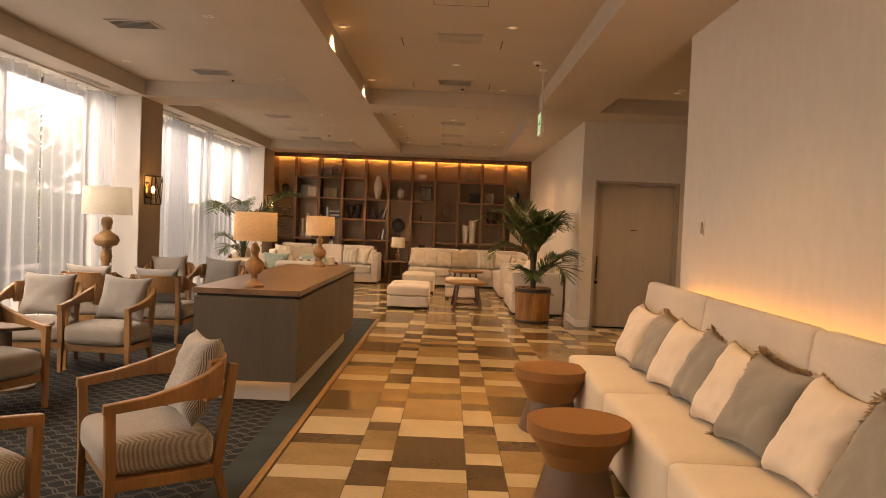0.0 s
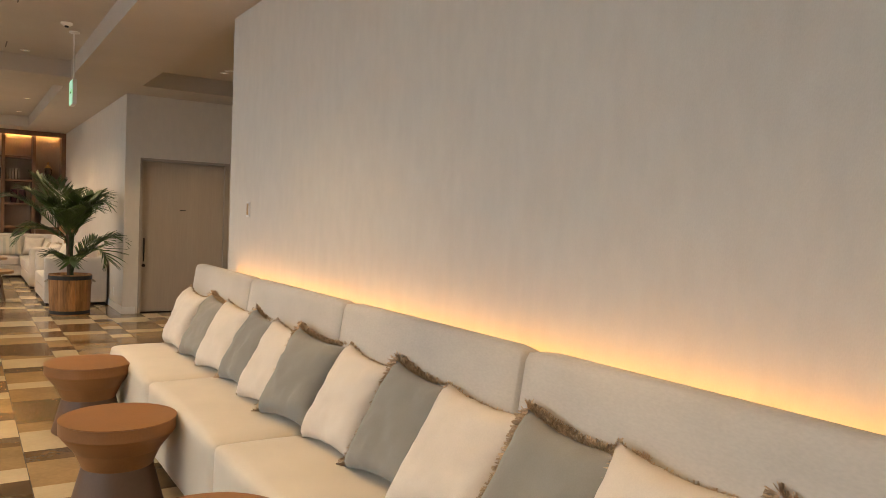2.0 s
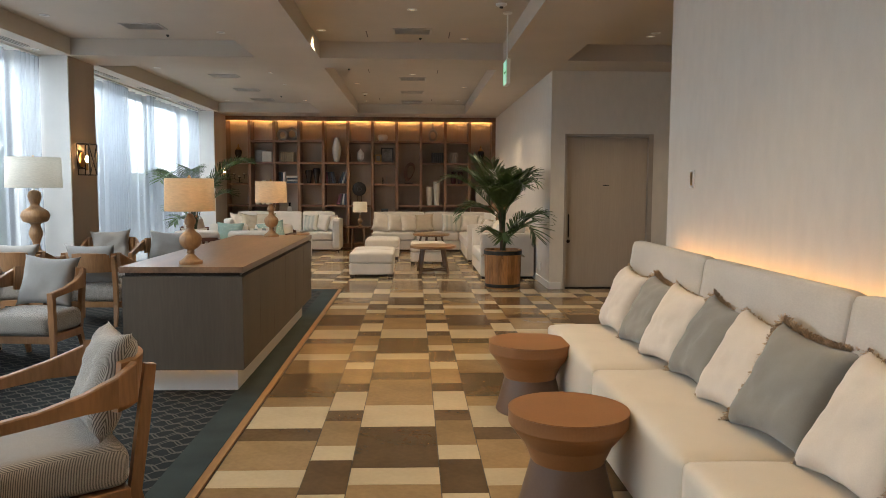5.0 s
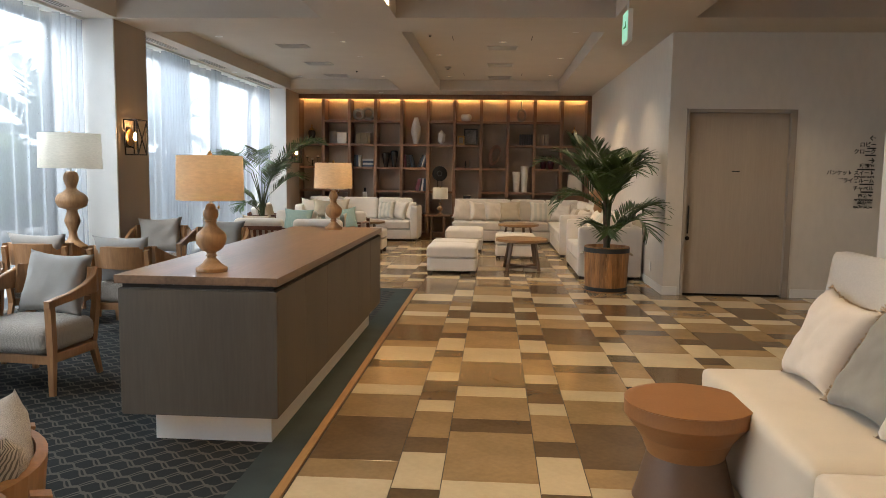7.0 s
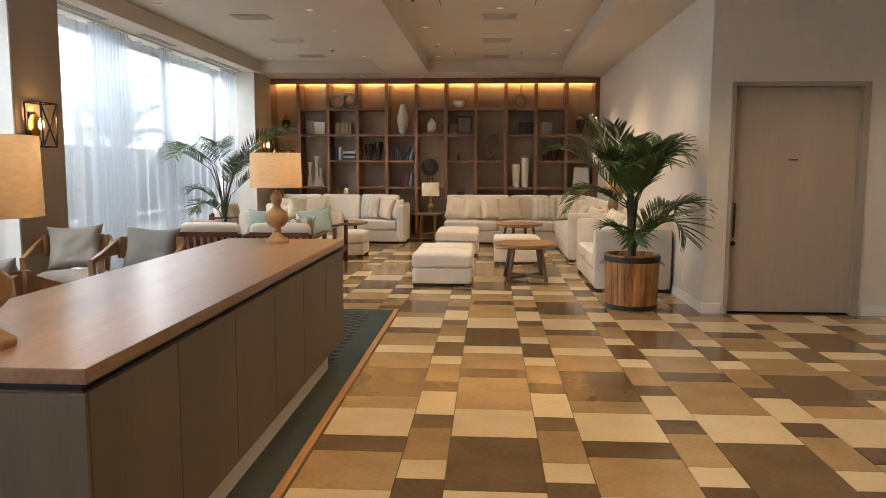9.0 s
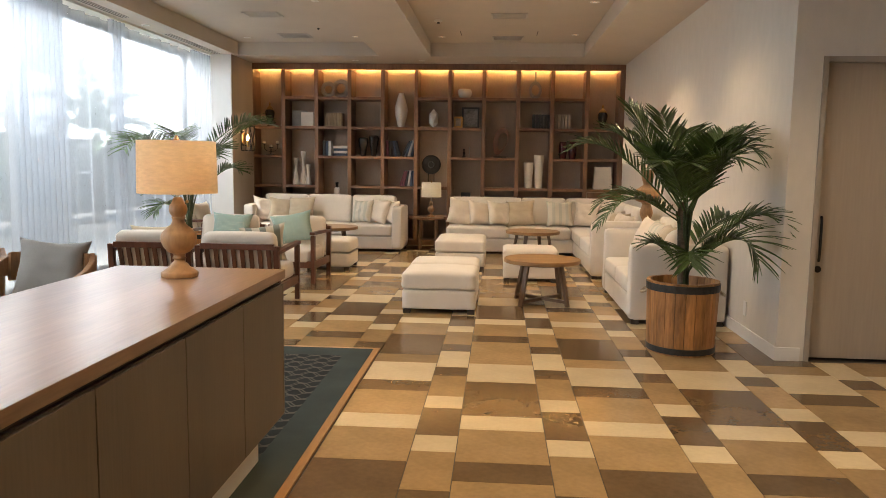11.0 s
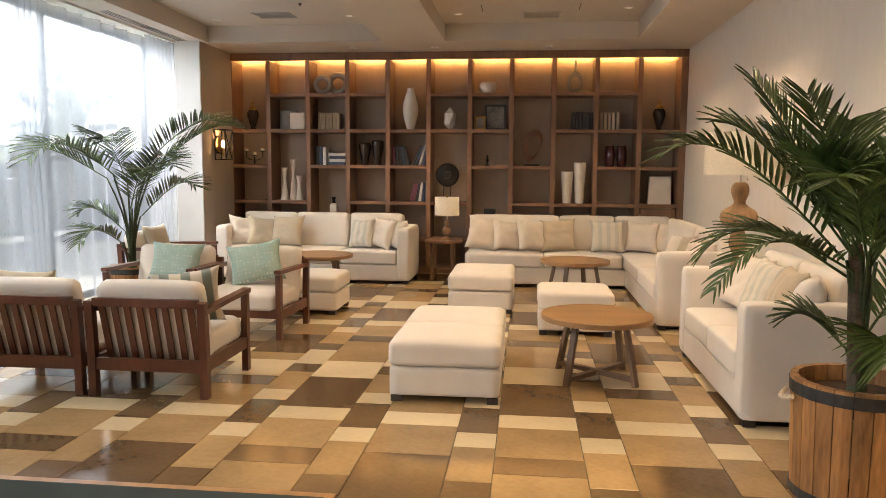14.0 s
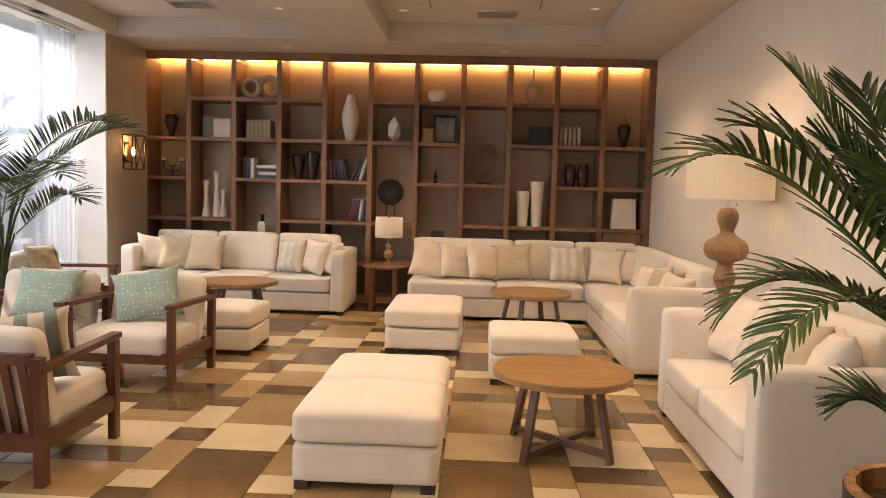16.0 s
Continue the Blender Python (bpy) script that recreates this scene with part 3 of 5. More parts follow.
def curtain(y0, y1, seed, tight, x=-4.72):
    bm = bmesh.new()
    n = int((y1 - y0) / 0.018)
    rows = []
    for z in (0.02, 0.5, 1.1, 1.8, 2.5, 3.05):
        row = []
        for i in range(n + 1):
            y = y0 + (y1 - y0) * i / n
            ph = y * tight + 1.6 * noise.noise(Vector((y * 1.1, seed, 0.0)))
            a = 0.02 + 0.028 * (0.5 + noise.noise(Vector((y * 0.9, seed, 5)))) + 0.012 * (3.05 - z) / 3
            row.append(bm.verts.new((x + a * math.sin(ph) + 0.03 * noise.noise(Vector((y * 2, z * 0.7, seed))), y + 0.02 * noise.noise(Vector((y * 3, z, seed + 3))), z)))
        rows.append(row)
    for a, b in zip(rows, rows[1:]):
        for i in range(n):
            bm.faces.new((a[i], a[i + 1], b[i + 1], b[i]))
    return bm


window(1, -2.8, 10.715)
window(2, 11.5, 17.675)
for k, (y0, y1, tight) in enumerate(((-2.75, 3.1, 22), (3.1, 9.0, 22), (9.0, 10.7, 24), (11.52, 13.3, 26), (13.3, 15.0, 20), (14.98, 17.66, 20))):
    thing("sheer_curtain", "white sheer curtain hanging in soft folds to the floor", "curtain", group="window curtains", bm=curtain(y0, y1, k * 3.1, tight), material=M["curtain"], smooth=True)
for k, (y0, y1, tight) in enumerate(((6.9, 7.3, 70), (10.2, 10.7, 64), (12.75, 13.7, 66), (14.65, 14.95, 75), (17.0, 17.66, 66))):
    thing("sheer_curtain", "gathered edge of a white sheer curtain in dense folds", "curtain", group="window curtains", bm=curtain(y0, y1, 40 + k * 2.3, tight, -4.62), material=M["curtain"], smooth=True)
for y0, y1 in ((-2.75, 10.7), (11.52, 17.66)):
    structure("curtain_track", box(-4.76, -4.58, y0, y1, 3.055, 3.079), M["white"], "white curtain track under the ceiling", "track")

# carpet with plain border and wooden edge strip
structure("carpet", box(-4.7, -1.13, -3.1, 11.18, -0.006, 0.008), M["carpet"], "dark grey carpet with a net of pale waving lines", "carpet")
bm = box(-1.13, -0.935, -3.1, 11.40, -0.006, 0.008)
box(-4.7, -1.13, 11.18, 11.40, -0.006, 0.008, bm=bm)
structure("carpet_border", bm, M["border"], "plain dark teal carpet border", "carpet")
bm = box(-0.935, -0.889, -3.1, 11.445, -0.006, 0.007, 0.002)
structure("trim", bm, M["strip"], "narrow oak strip along the carpet", "trim")
structure("trim", box(-4.7, -0.935, 11.40, 11.445, -0.006, 0.007, 0.002), M["strip"], "narrow oak strip along the carpet end", "trim")

# outside
structure("ground", box(-400, -5.1, -300, 400, -0.3, -0.06), M["paving"], "pale terrace paving outside the windows", "ground")
structure("backdrop", box(-40, -39.5, -60, 130, -0.05, 45), M["skyglow"], "bright hazy sky beyond the terrace", "sky")
lou = thing("exterior_louvre", "dark slatted louvre screen hanging outside the window", "louvre", pose(-5.65, 14.75, 2.42), group="")
for y in (-0.52, 0.5):
    part("side_rail", box(-0.05, 0.05, y, y + 0.04, -2.47, 1.0), M["fence"], lou)
for k in range(11):
    part("slat", moved(box(-0.05, 0.05, -0.48, 0.5, -0.006, 0.006), pose(0, 0, 0.06 + k * 0.09, 0, 62)), M["fence"], lou)
thing("door_mat", "dark green mat on the floor by the window", "mat", pose(-4.38, 13.45, 0.001), bm=box(-0.25, 0.25, -0.5, 0.5, 0, 0.01, 0.003), material=M["mat_green"])

# ---- things: outside ----
fence = thing("garden_fence", "dark slatted garden fence across the terrace", "fence", pose(-10.5, 0, -0.06))
for k in range(26):
    part("post", box(-0.04, 0.04, 4 + k * 1.6, 4.08 + k * 1.6, 0, 1.95), M["fence"], fence)
for k in range(11):
    part("slat", box(0.04, 0.07, 4, 44.1, 0.1 + k * 0.17, 0.262 + k * 0.17), M["fence"], fence)


def frond(length, droop, leaf_len, count, seed, width=0.03, lift=0.5, sparse=0.0):
    """A feathered palm leaf from the origin along +x: rib and leaflets."""
    rnd = random.Random(seed)
    rib, bm = [], bmesh.new()
    for i in range(13):
        t = i / 12
        rib.append(Vector((length * t * (1 - 0.12 * t * droop), 0.05 * math.sin(seed + 2 * t) * length, length * (lift * t - droop * 0.5 * t * t * t))))
    tube(rib, 0.007, 5, bm, [1 - 0.8 * i / 12 for i in range(13)])
    for i in range(count):
        t = 0.12 + 0.88 * (i + rnd.random() * 0.5) / count
        k = min(11, int(t * 12))
        p = rib[k].lerp(rib[k + 1], t * 12 - k)
        along = (rib[k + 1] - rib[k]).normalized()
        side0 = along.cross(Vector((0, 0, 1))).normalized()
        for s in (-1, 1):
            if rnd.random() < sparse:
                continue
            ll = leaf_len * (math.sin(math.pi * (0.12 + 0.8 * t)) ** 0.7) * rnd.uniform(0.85, 1.1)
            out = (side0 * s * rnd.uniform(0.75, 0.95) + along * (0.38 + 0.55 * t) + Vector((0, 0, 0.6 - 0.4 * t + rnd.uniform(-0.08, 0.08)))).normalized()
            wv = (along - out * along.dot(out)).normalized()
            up = wv.cross(out) * 0.004
            pts = []
            for j, (f, w) in enumerate(((0, 0.3), (0.25, 1), (0.6, 0.85), (0.85, 0.45), (1, 0.03))):
                c = p + out * ll * f - Vector((0, 0, 1)) * ll * (0.03 + 0.16 * droop) * f * f
                h = wv * width * w / 2
                pts.append((bm.verts.new(c - h), bm.verts.new(c + up), bm.verts.new(c + h)))
            for a, b in zip(pts, pts[1:]):
                bm.faces.new((a[0], a[1], b[1], b[0]))
                bm.faces.new((a[1], a[2], b[2], b[1]))
    return bm


def garden_palm(x, y, h, seed):
    t = thing("garden_palm", "leafy green palm on the terrace outside the window", "palm tree", pose(x, y, -0.06), group="terrace palms")
    part("trunk", tube([(0, 0, 0), (0.05, 0, h / 2), (0.02, 0.05, h)], 0.13, 10, taper=[1, 0.8, 0.7]), M["trunk"], t)
    bm = bmesh.new()
    for k in range(16):
        join(bm, moved(frond(1.5, 0.9, 0.55, 22, seed + k, 0.05, 0.5 + 0.5 * (k % 3)), pose(0.02, 0.05, h, 0, 0, k * 137.5)))
    part("crown", bm, M["leaf_sun"], t)


garden_palm(-8.2, 12.6, 1.7, 3)
garden_palm(-8.9, 16.9, 1.9, 11)
garden_palm(-9.2, 22.5, 2.0, 23)
garden_palm(-9.0, 15.2, 0.35, 41)
garden_palm(-9.4, 18.6, 0.3, 57)

# ---- things: shelving ----
SH0, SHP, SHY, SHD = -4.30, 0.574, 18.71, 0.42
LEV = {4: 2.52, 3: 2.02, 2: 1.52, 1: 1.01, 0: 0.5}
BAYS = ["321", "431", "432", "4321", "321", "431", "432", "421", "431", "4321", "321"]
shelf = thing("shelving_unit", "wall-wide walnut shelving with warm lit top row", "shelving", pose(0, 0, 0))
part("back_panel", box(SH0, SH0 + 11 * SHP, SHY + SHD, SHY + SHD + 0.02, 0.05, 3.044), M["shelfback"], shelf)
part("cornice", box(SH0 - 0.05, SH0 + 11 * SHP + 0.04, SHY - 0.02, SHY + 0.03, 2.975, 3.075, 0.004), M["walnut"], shelf, "dark walnut top rail")
part("top", box(SH0 - 0.05, SH0 + 11 * SHP + 0.04, SHY + 0.03, SHY + SHD + 0.02, 3.045, 3.07), M["walnut"], shelf)
part("plinth", box(SH0 - 0.03, SH0 + 11 * SHP + 0.03, SHY + 0.04, SHY + SHD, 0, 0.09), M["walnut"], shelf)
for k in range(12):
    x = SH0 + k * SHP
    w = 0.045 if k in (0, 11) else 0.032
    part("upright", box(x - w, x + w, SHY, SHY + SHD, 0.09, 2.974, 0.003, 1), M["walnut"], shelf)
for k, levels in enumerate(BAYS):
    x0, x1 = SH0 + k * SHP + 0.0325, SH0 + (k + 1) * SHP - 0.0325
    for c in levels + "0":
        z = LEV[int(c)]
        part("shelf_board", box(x0, x1, SHY + 0.006, SHY + SHD, z - 0.045, z, 0.002, 1), M["walnut"], shelf)
    part("light_strip", box(x0 + 0.02, x1 - 0.02, SHY + 0.37, SHY + 0.395, 3.031, 3.041), M["shelfled"], shelf, "warm glowing light strip")
part("drawer_front", box(SH0 + 10 * SHP + 0.05, SH0 + 11 * SHP - 0.06, SHY + 0.01, SHY + 0.04, 0.72, 0.955, 0.003), M["walnut"], shelf)


def bay(k, f=0.5):
    return SH0 + (k + f) * SHP


def deco(name, bm, material, label, category, x, z, y=SHY + 0.2, rz=0, smooth=True, group=""):
    return thing(name, label, category, pose(x, y, z, 0, 0, rz), group=group, bm=bm, material=material, smooth=smooth)


def urn(x):
    t = thing("lidded_urn", "dark mottled urn with a brass lid and finial", "urn", pose(x, SHY + 0.2, 2.02))
    part("body", lathe(smooth_profile([(0.045, 0), (0.05, 0.01), (0.03, 0.035), (0.05, 0.09), (0.078, 0.19), (0.08, 0.25), (0.06, 0.285)])), M["darkglass"], t, smooth=True)
    part("lid", lathe(smooth_profile([(0.066, 0.285), (0.062, 0.30), (0.03, 0.34), (0.012, 0.36), (0.018, 0.385), (0.006, 0.42)])), M["gold"], t, "brass lid with finial", smooth=True)


urn(bay(0, 0.48))
urn(bay(10, 0.5))


def candle_holder(x, z):
    t = thing("candle_holder", "black iron three-arm holder with stub candles", "candle holder", pose(x, SHY + 0.2, z))
    part("base", lathe([(0.09, 0), (0.09, 0.008), (0.012, 0.012), (0.01, 0.1)], 20), M["black"], t)
    for dx, h in ((-0.12, 0.19), (0, 0.13), (0.12, 0.19)):
        part("arm", tube([(0, 0, 0.06), (dx * 0.6, 0, 0.07), (dx, 0, 0.11), (dx, 0, h)], 0.006, 6), M["black"], t)
        part("cup", moved(lathe([(0.012, 0), (0.045, 0.012), (0.045, 0.017)], 18), pose(dx, 0, h - 0.01)), M["black"], t)
        part("candle", moved(lathe([(0.026, 0), (0.026, 0.035), (0.02, 0.04)], 16), pose(dx, 0, h + 0.007)), M["ceramic"], t)


candle_holder(bay(0, 0.5), 1.52)
deco("ornament_block", box(-0.13, 0.13, -0.02, 0.02, 0, 0.28, 0.006), M["greyceramic"], "grey ceramic slab leaning in a shelf", "ornament", bay(1, 0.38), 2.02, SHY + 0.26)
deco("ornament_block", moved(box(-0.11, 0.11, -0.06, 0.06, 0, 0.24, 0.01), Matrix.Identity(4)), M["ceramic"], "white tapered ceramic block", "ornament", bay(1, 0.68), 2.02, SHY + 0.16)
VASE = [(0.05, 0), (0.055, 0.02), (0.04, 0.12), (0.022, 0.30), (0.03, 0.42), (0.04, 0.5), (0.034, 0.505)]
for f, s in ((0.3, 0.92), (0.52, 1.15), (0.66, 0.7)):
    deco("bottle_vase", lathe(smooth_profile([(r * 1.1, z * s) for r, z in VASE])), M["ceramic"], "slender white ceramic bottle vase", "vase", bay(1, f), 1.01, SHY + 0.16 + 0.1 * (f - 0.3), group="white bottle vases")


def ring(R, r, rz=0):
    bm = bmesh.new()
    S, T = 36, 12
    v = [[bm.verts.new(((R + r * math.cos(b)) * math.cos(a), r * 1.3 * math.sin(b), (R + r * math.cos(b)) * math.sin(a) + R + r)) for b in (2 * math.pi * j / T for j in range(T))] for a in (2 * math.pi * i / S for i in range(S))]
    for i in range(S):
        for j in range(T):
            bm.faces.new((v[i][j], v[(i + 1) % S][j], v[(i + 1) % S][(j + 1) % T], v[i][(j + 1) % T]))
    return bm


deco("ring_sculpture", ring(0.10, 0.035), M["greyceramic"], "grey stone ring sculpture", "sculpture", bay(2, 0.32), 2.52, SHY + 0.14, group="ring sculptures")
deco("ring_sculpture", ring(0.12, 0.04), M["greyceramic"], "larger grey stone ring sculpture", "sculpture", bay(2, 0.66), 2.52, SHY + 0.26, group="ring sculptures")


def book(x, z, w, h, material, label, tilt=0, y=SHY + 0.12, d=0.17):
    t = thing("book", label, "book", pose(x, y, z + max(0, math.sin(radians(abs(tilt))) * w * 0.5), 0, tilt, 0), group="shelf books")
    cover = part("cover", box(-w / 2, w / 2, 0, d, 0, h, 0.003, 1), M[material], t)
    part("pages", box(-w / 2 + 0.004, w / 2 - 0.004, 0.01, d + 0.003, 0.004, h + 0.001), M["bookwhite"], cover)


for i in range(6):
    book(bay(2, 0.5) - 0.14 + i * 0.052, 2.02, 0.047, 0.235, "booktan", "tan cloth-bound book standing in a row")
for i, (m_, h) in enumerate((("bookdark", 0.26), ("bookblue", 0.25), ("bookwhite", 0.255))):
    book(bay(2, 0.18) + i * 0.05, 1.52, 0.045, h, m_, "upright dark or pale hardback book")
for i, (m_, w) in enumerate((("bookblue", 0.24), ("bookwhite", 0.23), ("bookblue", 0.22), ("bookwhite", 0.26))):
    thing("book", "hardback book lying in a stack", "book", pose(bay(2, 0.68), SHY + 0.2, 1.52 + 0.043 * i, 0, 0, (i * 7) % 9 - 4), group="stacked books", bm=box(-w / 2, w / 2, -0.09, 0.09, 0, 0.042, 0.003, 1), material=M[m_])
bottle = thing("lantern_bottle", "white square bottle with a dark iron neck", "bottle", pose(bay(2, 0.55), SHY + 0.2, 0.5))
part("body", moved(lathe([(0.075, 0), (0.085, 0.02), (0.06, 0.45), (0.04, 0.47)], 4), pose(0, 0, 0, 0, 0, 45)), M["ceramic"], bottle)
part("neck", moved(lathe([(0.035, 0.47), (0.02, 0.5), (0.03, 0.55), (0.026, 0.56)], 16), Matrix.Identity(4)), M["black"], bottle)
DV = [(0.04, 0), (0.045, 0.01), (0.06, 0.12), (0.085, 0.27), (0.08, 0.33), (0.06, 0.345)]
for f, s in ((0.36, 0.92), (0.68, 1.04)):
    deco("dark_vase", lathe(smooth_profile([(r, z * s) for r, z in DV])), M["darkglass"], "dark glazed vase with a glossy mottled surface", "vase", bay(3, f), 1.52, group="dark vases")
deco("tall_vase", lathe(smooth_profile([(0.05, 0), (0.06, 0.03), (0.10, 0.20), (0.11, 0.32), (0.07, 0.48), (0.045, 0.56), (0.05, 0.58)])), M["ceramic"], "tall white spindle-shaped ceramic vase", "vase", bay(4, 0.52), 2.02, SHY + 0.16)
for i, (m_, tl) in enumerate((("bookred", -2), ("bookdark", -3), ("bookdark", -6), ("bookblue", -10), ("bookdark", -14))):
    book(bay(4, 0.12) + i * 0.05, 1.52, 0.036, 0.27, m_, "hardback book leaning to the side", tl)
for i, (m_, tl) in enumerate((("bookdark", 28), ("bookblue", 24), ("bookwhite", 17), ("bookblue", 12))):
    book(bay(4, 0.56) + i * 0.055, 1.52, 0.034, 0.29, m_, "hardback book leaning to the side", tl)
for i, (m_, tl) in enumerate((("bookred", 17), ("bookred", 14), ("bookdark", 11), ("bookwhite", 8), ("bookblue", 5), ("bookblue", 3))):
    book(bay(4, 0.52) + i * 0.045, 1.01, 0.034, 0.27, m_, "hardback book leaning to the side", tl)
bm = bmesh.new()
bmesh.ops.create_icosphere(bm, subdivisions=1, radius=0.1)
for v in bm.verts:
    v.co = Vector((v.co.x * 0.95 + 0.02 * noise.noise(v.co * 20), v.co.y * 0.8, v.co.z * 1.7 + 0.15))
    v.co.z = max(0, v.co.z)
deco("faceted_sculpture", bm, M["ceramic"], "faceted white stone sculpture", "sculpture", bay(5, 0.5), 2.02, SHY + 0.15, 20, False)
disc = thing("disc_sculpture", "round dark disc sculpture on a twin-rod stand", "sculpture", pose(bay(5, 0.45), SHY + 0.12, 1.01))
part("disc", moved(lathe([(0.02, -0.02), (0.14, -0.018), (0.165, 0), (0.14, 0.018), (0.02, 0.02)], 36), pose(0, 0, 0.38, 90)), M["black"], disc, smooth=True)
part("disc_ring", moved(ring(0.05, 0.008), pose(0, -0.02, 0.322)), M["iron"], disc)
for dx in (-0.05, 0.05):
    part("rod", tube([(dx, 0, 0), (dx, 0, 0.24)], 0.006, 6), M["black"], disc)
part("base", box(-0.09, 0.09, -0.05, 0.05, 0, 0.015), M["black"], disc)
deco("round_bowl", lathe(smooth_profile([(0.05, 0), (0.09, 0.02), (0.12, 0.08), (0.105, 0.14), (0.07, 0.155)])), M["ceramic"], "round ribbed white ceramic bowl", "bowl", bay(6, 0.42), 2.52, SHY + 0.14)


def picture_frame(x, z, w, h, frame_mat, label, y):
    t = thing("picture_frame", label, "picture frame", pose(x, y, z, -6))
    bm = box(-w / 2, -w / 2 + 0.03, 0, 0.02, 0, h)
    box(w / 2 - 0.03, w / 2, 0, 0.02, 0, h, bm=bm)
    box(-w / 2 + 0.03, w / 2 - 0.03, 0, 0.02, h - 0.03, h, bm=bm)
    box(-w / 2 + 0.03, w / 2 - 0.03, 0, 0.02, 0, 0.03, bm=bm)
    part("frame", bm, M[frame_mat], t)
    part("print", box(-w / 2 + 0.03, w / 2 - 0.03, 0.008, 0.016, 0.03, h - 0.03), M["picture"], t, "grey abstract print")


picture_frame(bay(6, 0.6), 2.02, 0.30, 0.36, "bookdark", "black picture frame with a grey print", SHY + 0.2)
picture_frame(bay(6, 0.24), 2.02, 0.15, 0.19, "gold", "small gilt picture frame", SHY + 0.1)
deco("figurine", lathe(smooth_profile([(0.03, 0), (0.03, 0.015), (0.012, 0.04), (0.022, 0.08), (0.01, 0.11), (0.016, 0.135), (0.004, 0.15)])), M["black"], "small dark turned figurine", "figurine", bay(6, 0.42), 1.52)
deco("candlestick", lathe([(0.02, 0), (0.02, 0.01), (0.008, 0.015), (0.008, 0.18)], 12), M["chrome"], "thin upright steel candlestick", "candlestick", bay(6, 0.58), 1.52)
deco("storage_box", box(-0.08, 0.08, -0.08, 0.08, 0, 0.42, 0.006), M["bookdark"], "black lidded box on a low shelf", "box", bay(6, 0.5), 0.5, SHY + 0.15)
# carved leaf sculpture
bm = bmesh.new()
outer, inner = [], []
for i in range(28):
    a = 2 * math.pi * i / 28
    r = 1 + 0.12 * math.sin(a)
    px, pz = 0.12 * math.cos(a) * (1.0 + 0.35 * math.sin(a)) + 0.05 * math.sin(a), 0.23 * math.sin(a) * r + 0.25
    outer.append((px, pz))
    inner.append((0.02 + (px - 0.02) * 0.62 + 0.02, 0.28 + (pz - 0.28) * 0.66))
vs = [[bm.verts.new((p[0], y, p[1])) for p in ring_] for ring_, y in ((outer, -0.025), (inner, -0.03), (inner, 0.03), (outer, 0.025))]
for a, b in ((0, 1), (1, 2), (2, 3), (3, 0)):
    for i in range(28):
        bm.faces.new((vs[a][i], vs[a][(i + 1) % 28], vs[b][(i + 1) % 28], vs[b][i]))
carv = thing("carved_sculpture", "carved red-brown wooden leaf sculpture on a black base", "sculpture", pose(bay(7, 0.5), SHY + 0.16, 1.52))
part("leaf_form", bm, M["carved"], carv)
part("base", box(-0.11, 0.11, -0.05, 0.05, 0, 0.025, 0.003), M["black"], carv)
lb = thing("loop_vase", "grey loop-shaped vase with a long thin neck", "vase", pose(bay(8, 0.5), SHY + 0.16, 2.52))
part("loop", moved(ring(0.085, 0.024), Matrix.Diagonal((1, 1, 1.35, 1))), M["greyceramic"], lb, smooth=True)
part("neck", lathe([(0.022, 0.27), (0.014, 0.32), (0.013, 0.44), (0.017, 0.45)], 14), M["greyceramic"], lb, smooth=True)
for i in range(7):
    book(bay(8, 0.62) - 0.08 + i * 0.048, 2.02, 0.044, 0.24, "bookdark", "black hardback book standing in a row")
for i in range(5):
    book(bay(9, 0.1) + 0.02 + i * 0.055, 2.02, 0.04, 0.24, "bookcream", "cream hardback book standing in a row")
for f, h in ((0.36, 0.42), (0.66, 0.54)):
    deco("tall_vase", lathe(smooth_profile([(0.055, 0), (0.06, 0.02), (0.07, h * 0.5), (0.085, h), (0.078, h + 0.003), (0.06, h - 0.05)])), M["ceramic"], "tall white tapered ceramic vase", "vase", bay(8, f), 1.01, SHY + 0.14, group="white tapered vases")
for f in (0.36, 0.64):
    deco("red_vase", lathe(smooth_profile([(0.05, 0), (0.056, 0.01), (0.07, 0.12), (0.066, 0.22), (0.056, 0.28), (0.05, 0.278)])), M["wine"], "dark wine-red glass vase", "vase", bay(9, f), 1.52, SHY + 0.15, group="red vases")
bm = box(-0.16, 0.16, -0.05, 0.05, 0, 0.38, 0.008)
for v in bm.verts:
    v.co.x *= 1 - 0.14 * v.co.z / 0.38
deco("ceramic_block", bm, M["ceramic"], "broad tapered white ceramic vessel", "vase", bay(10, 0.55), 1.01, SHY + 0.16, 0, False)


# ---- things: sofas and ottomans ----
FEET = 0.04


def foot(parent, x, y, h=FEET):
    part("foot", box(x - 0.035, x + 0.035, y - 0.035, y + 0.035, 0, h, 0.003), M["shadow_gap"], parent, "dark stub foot")


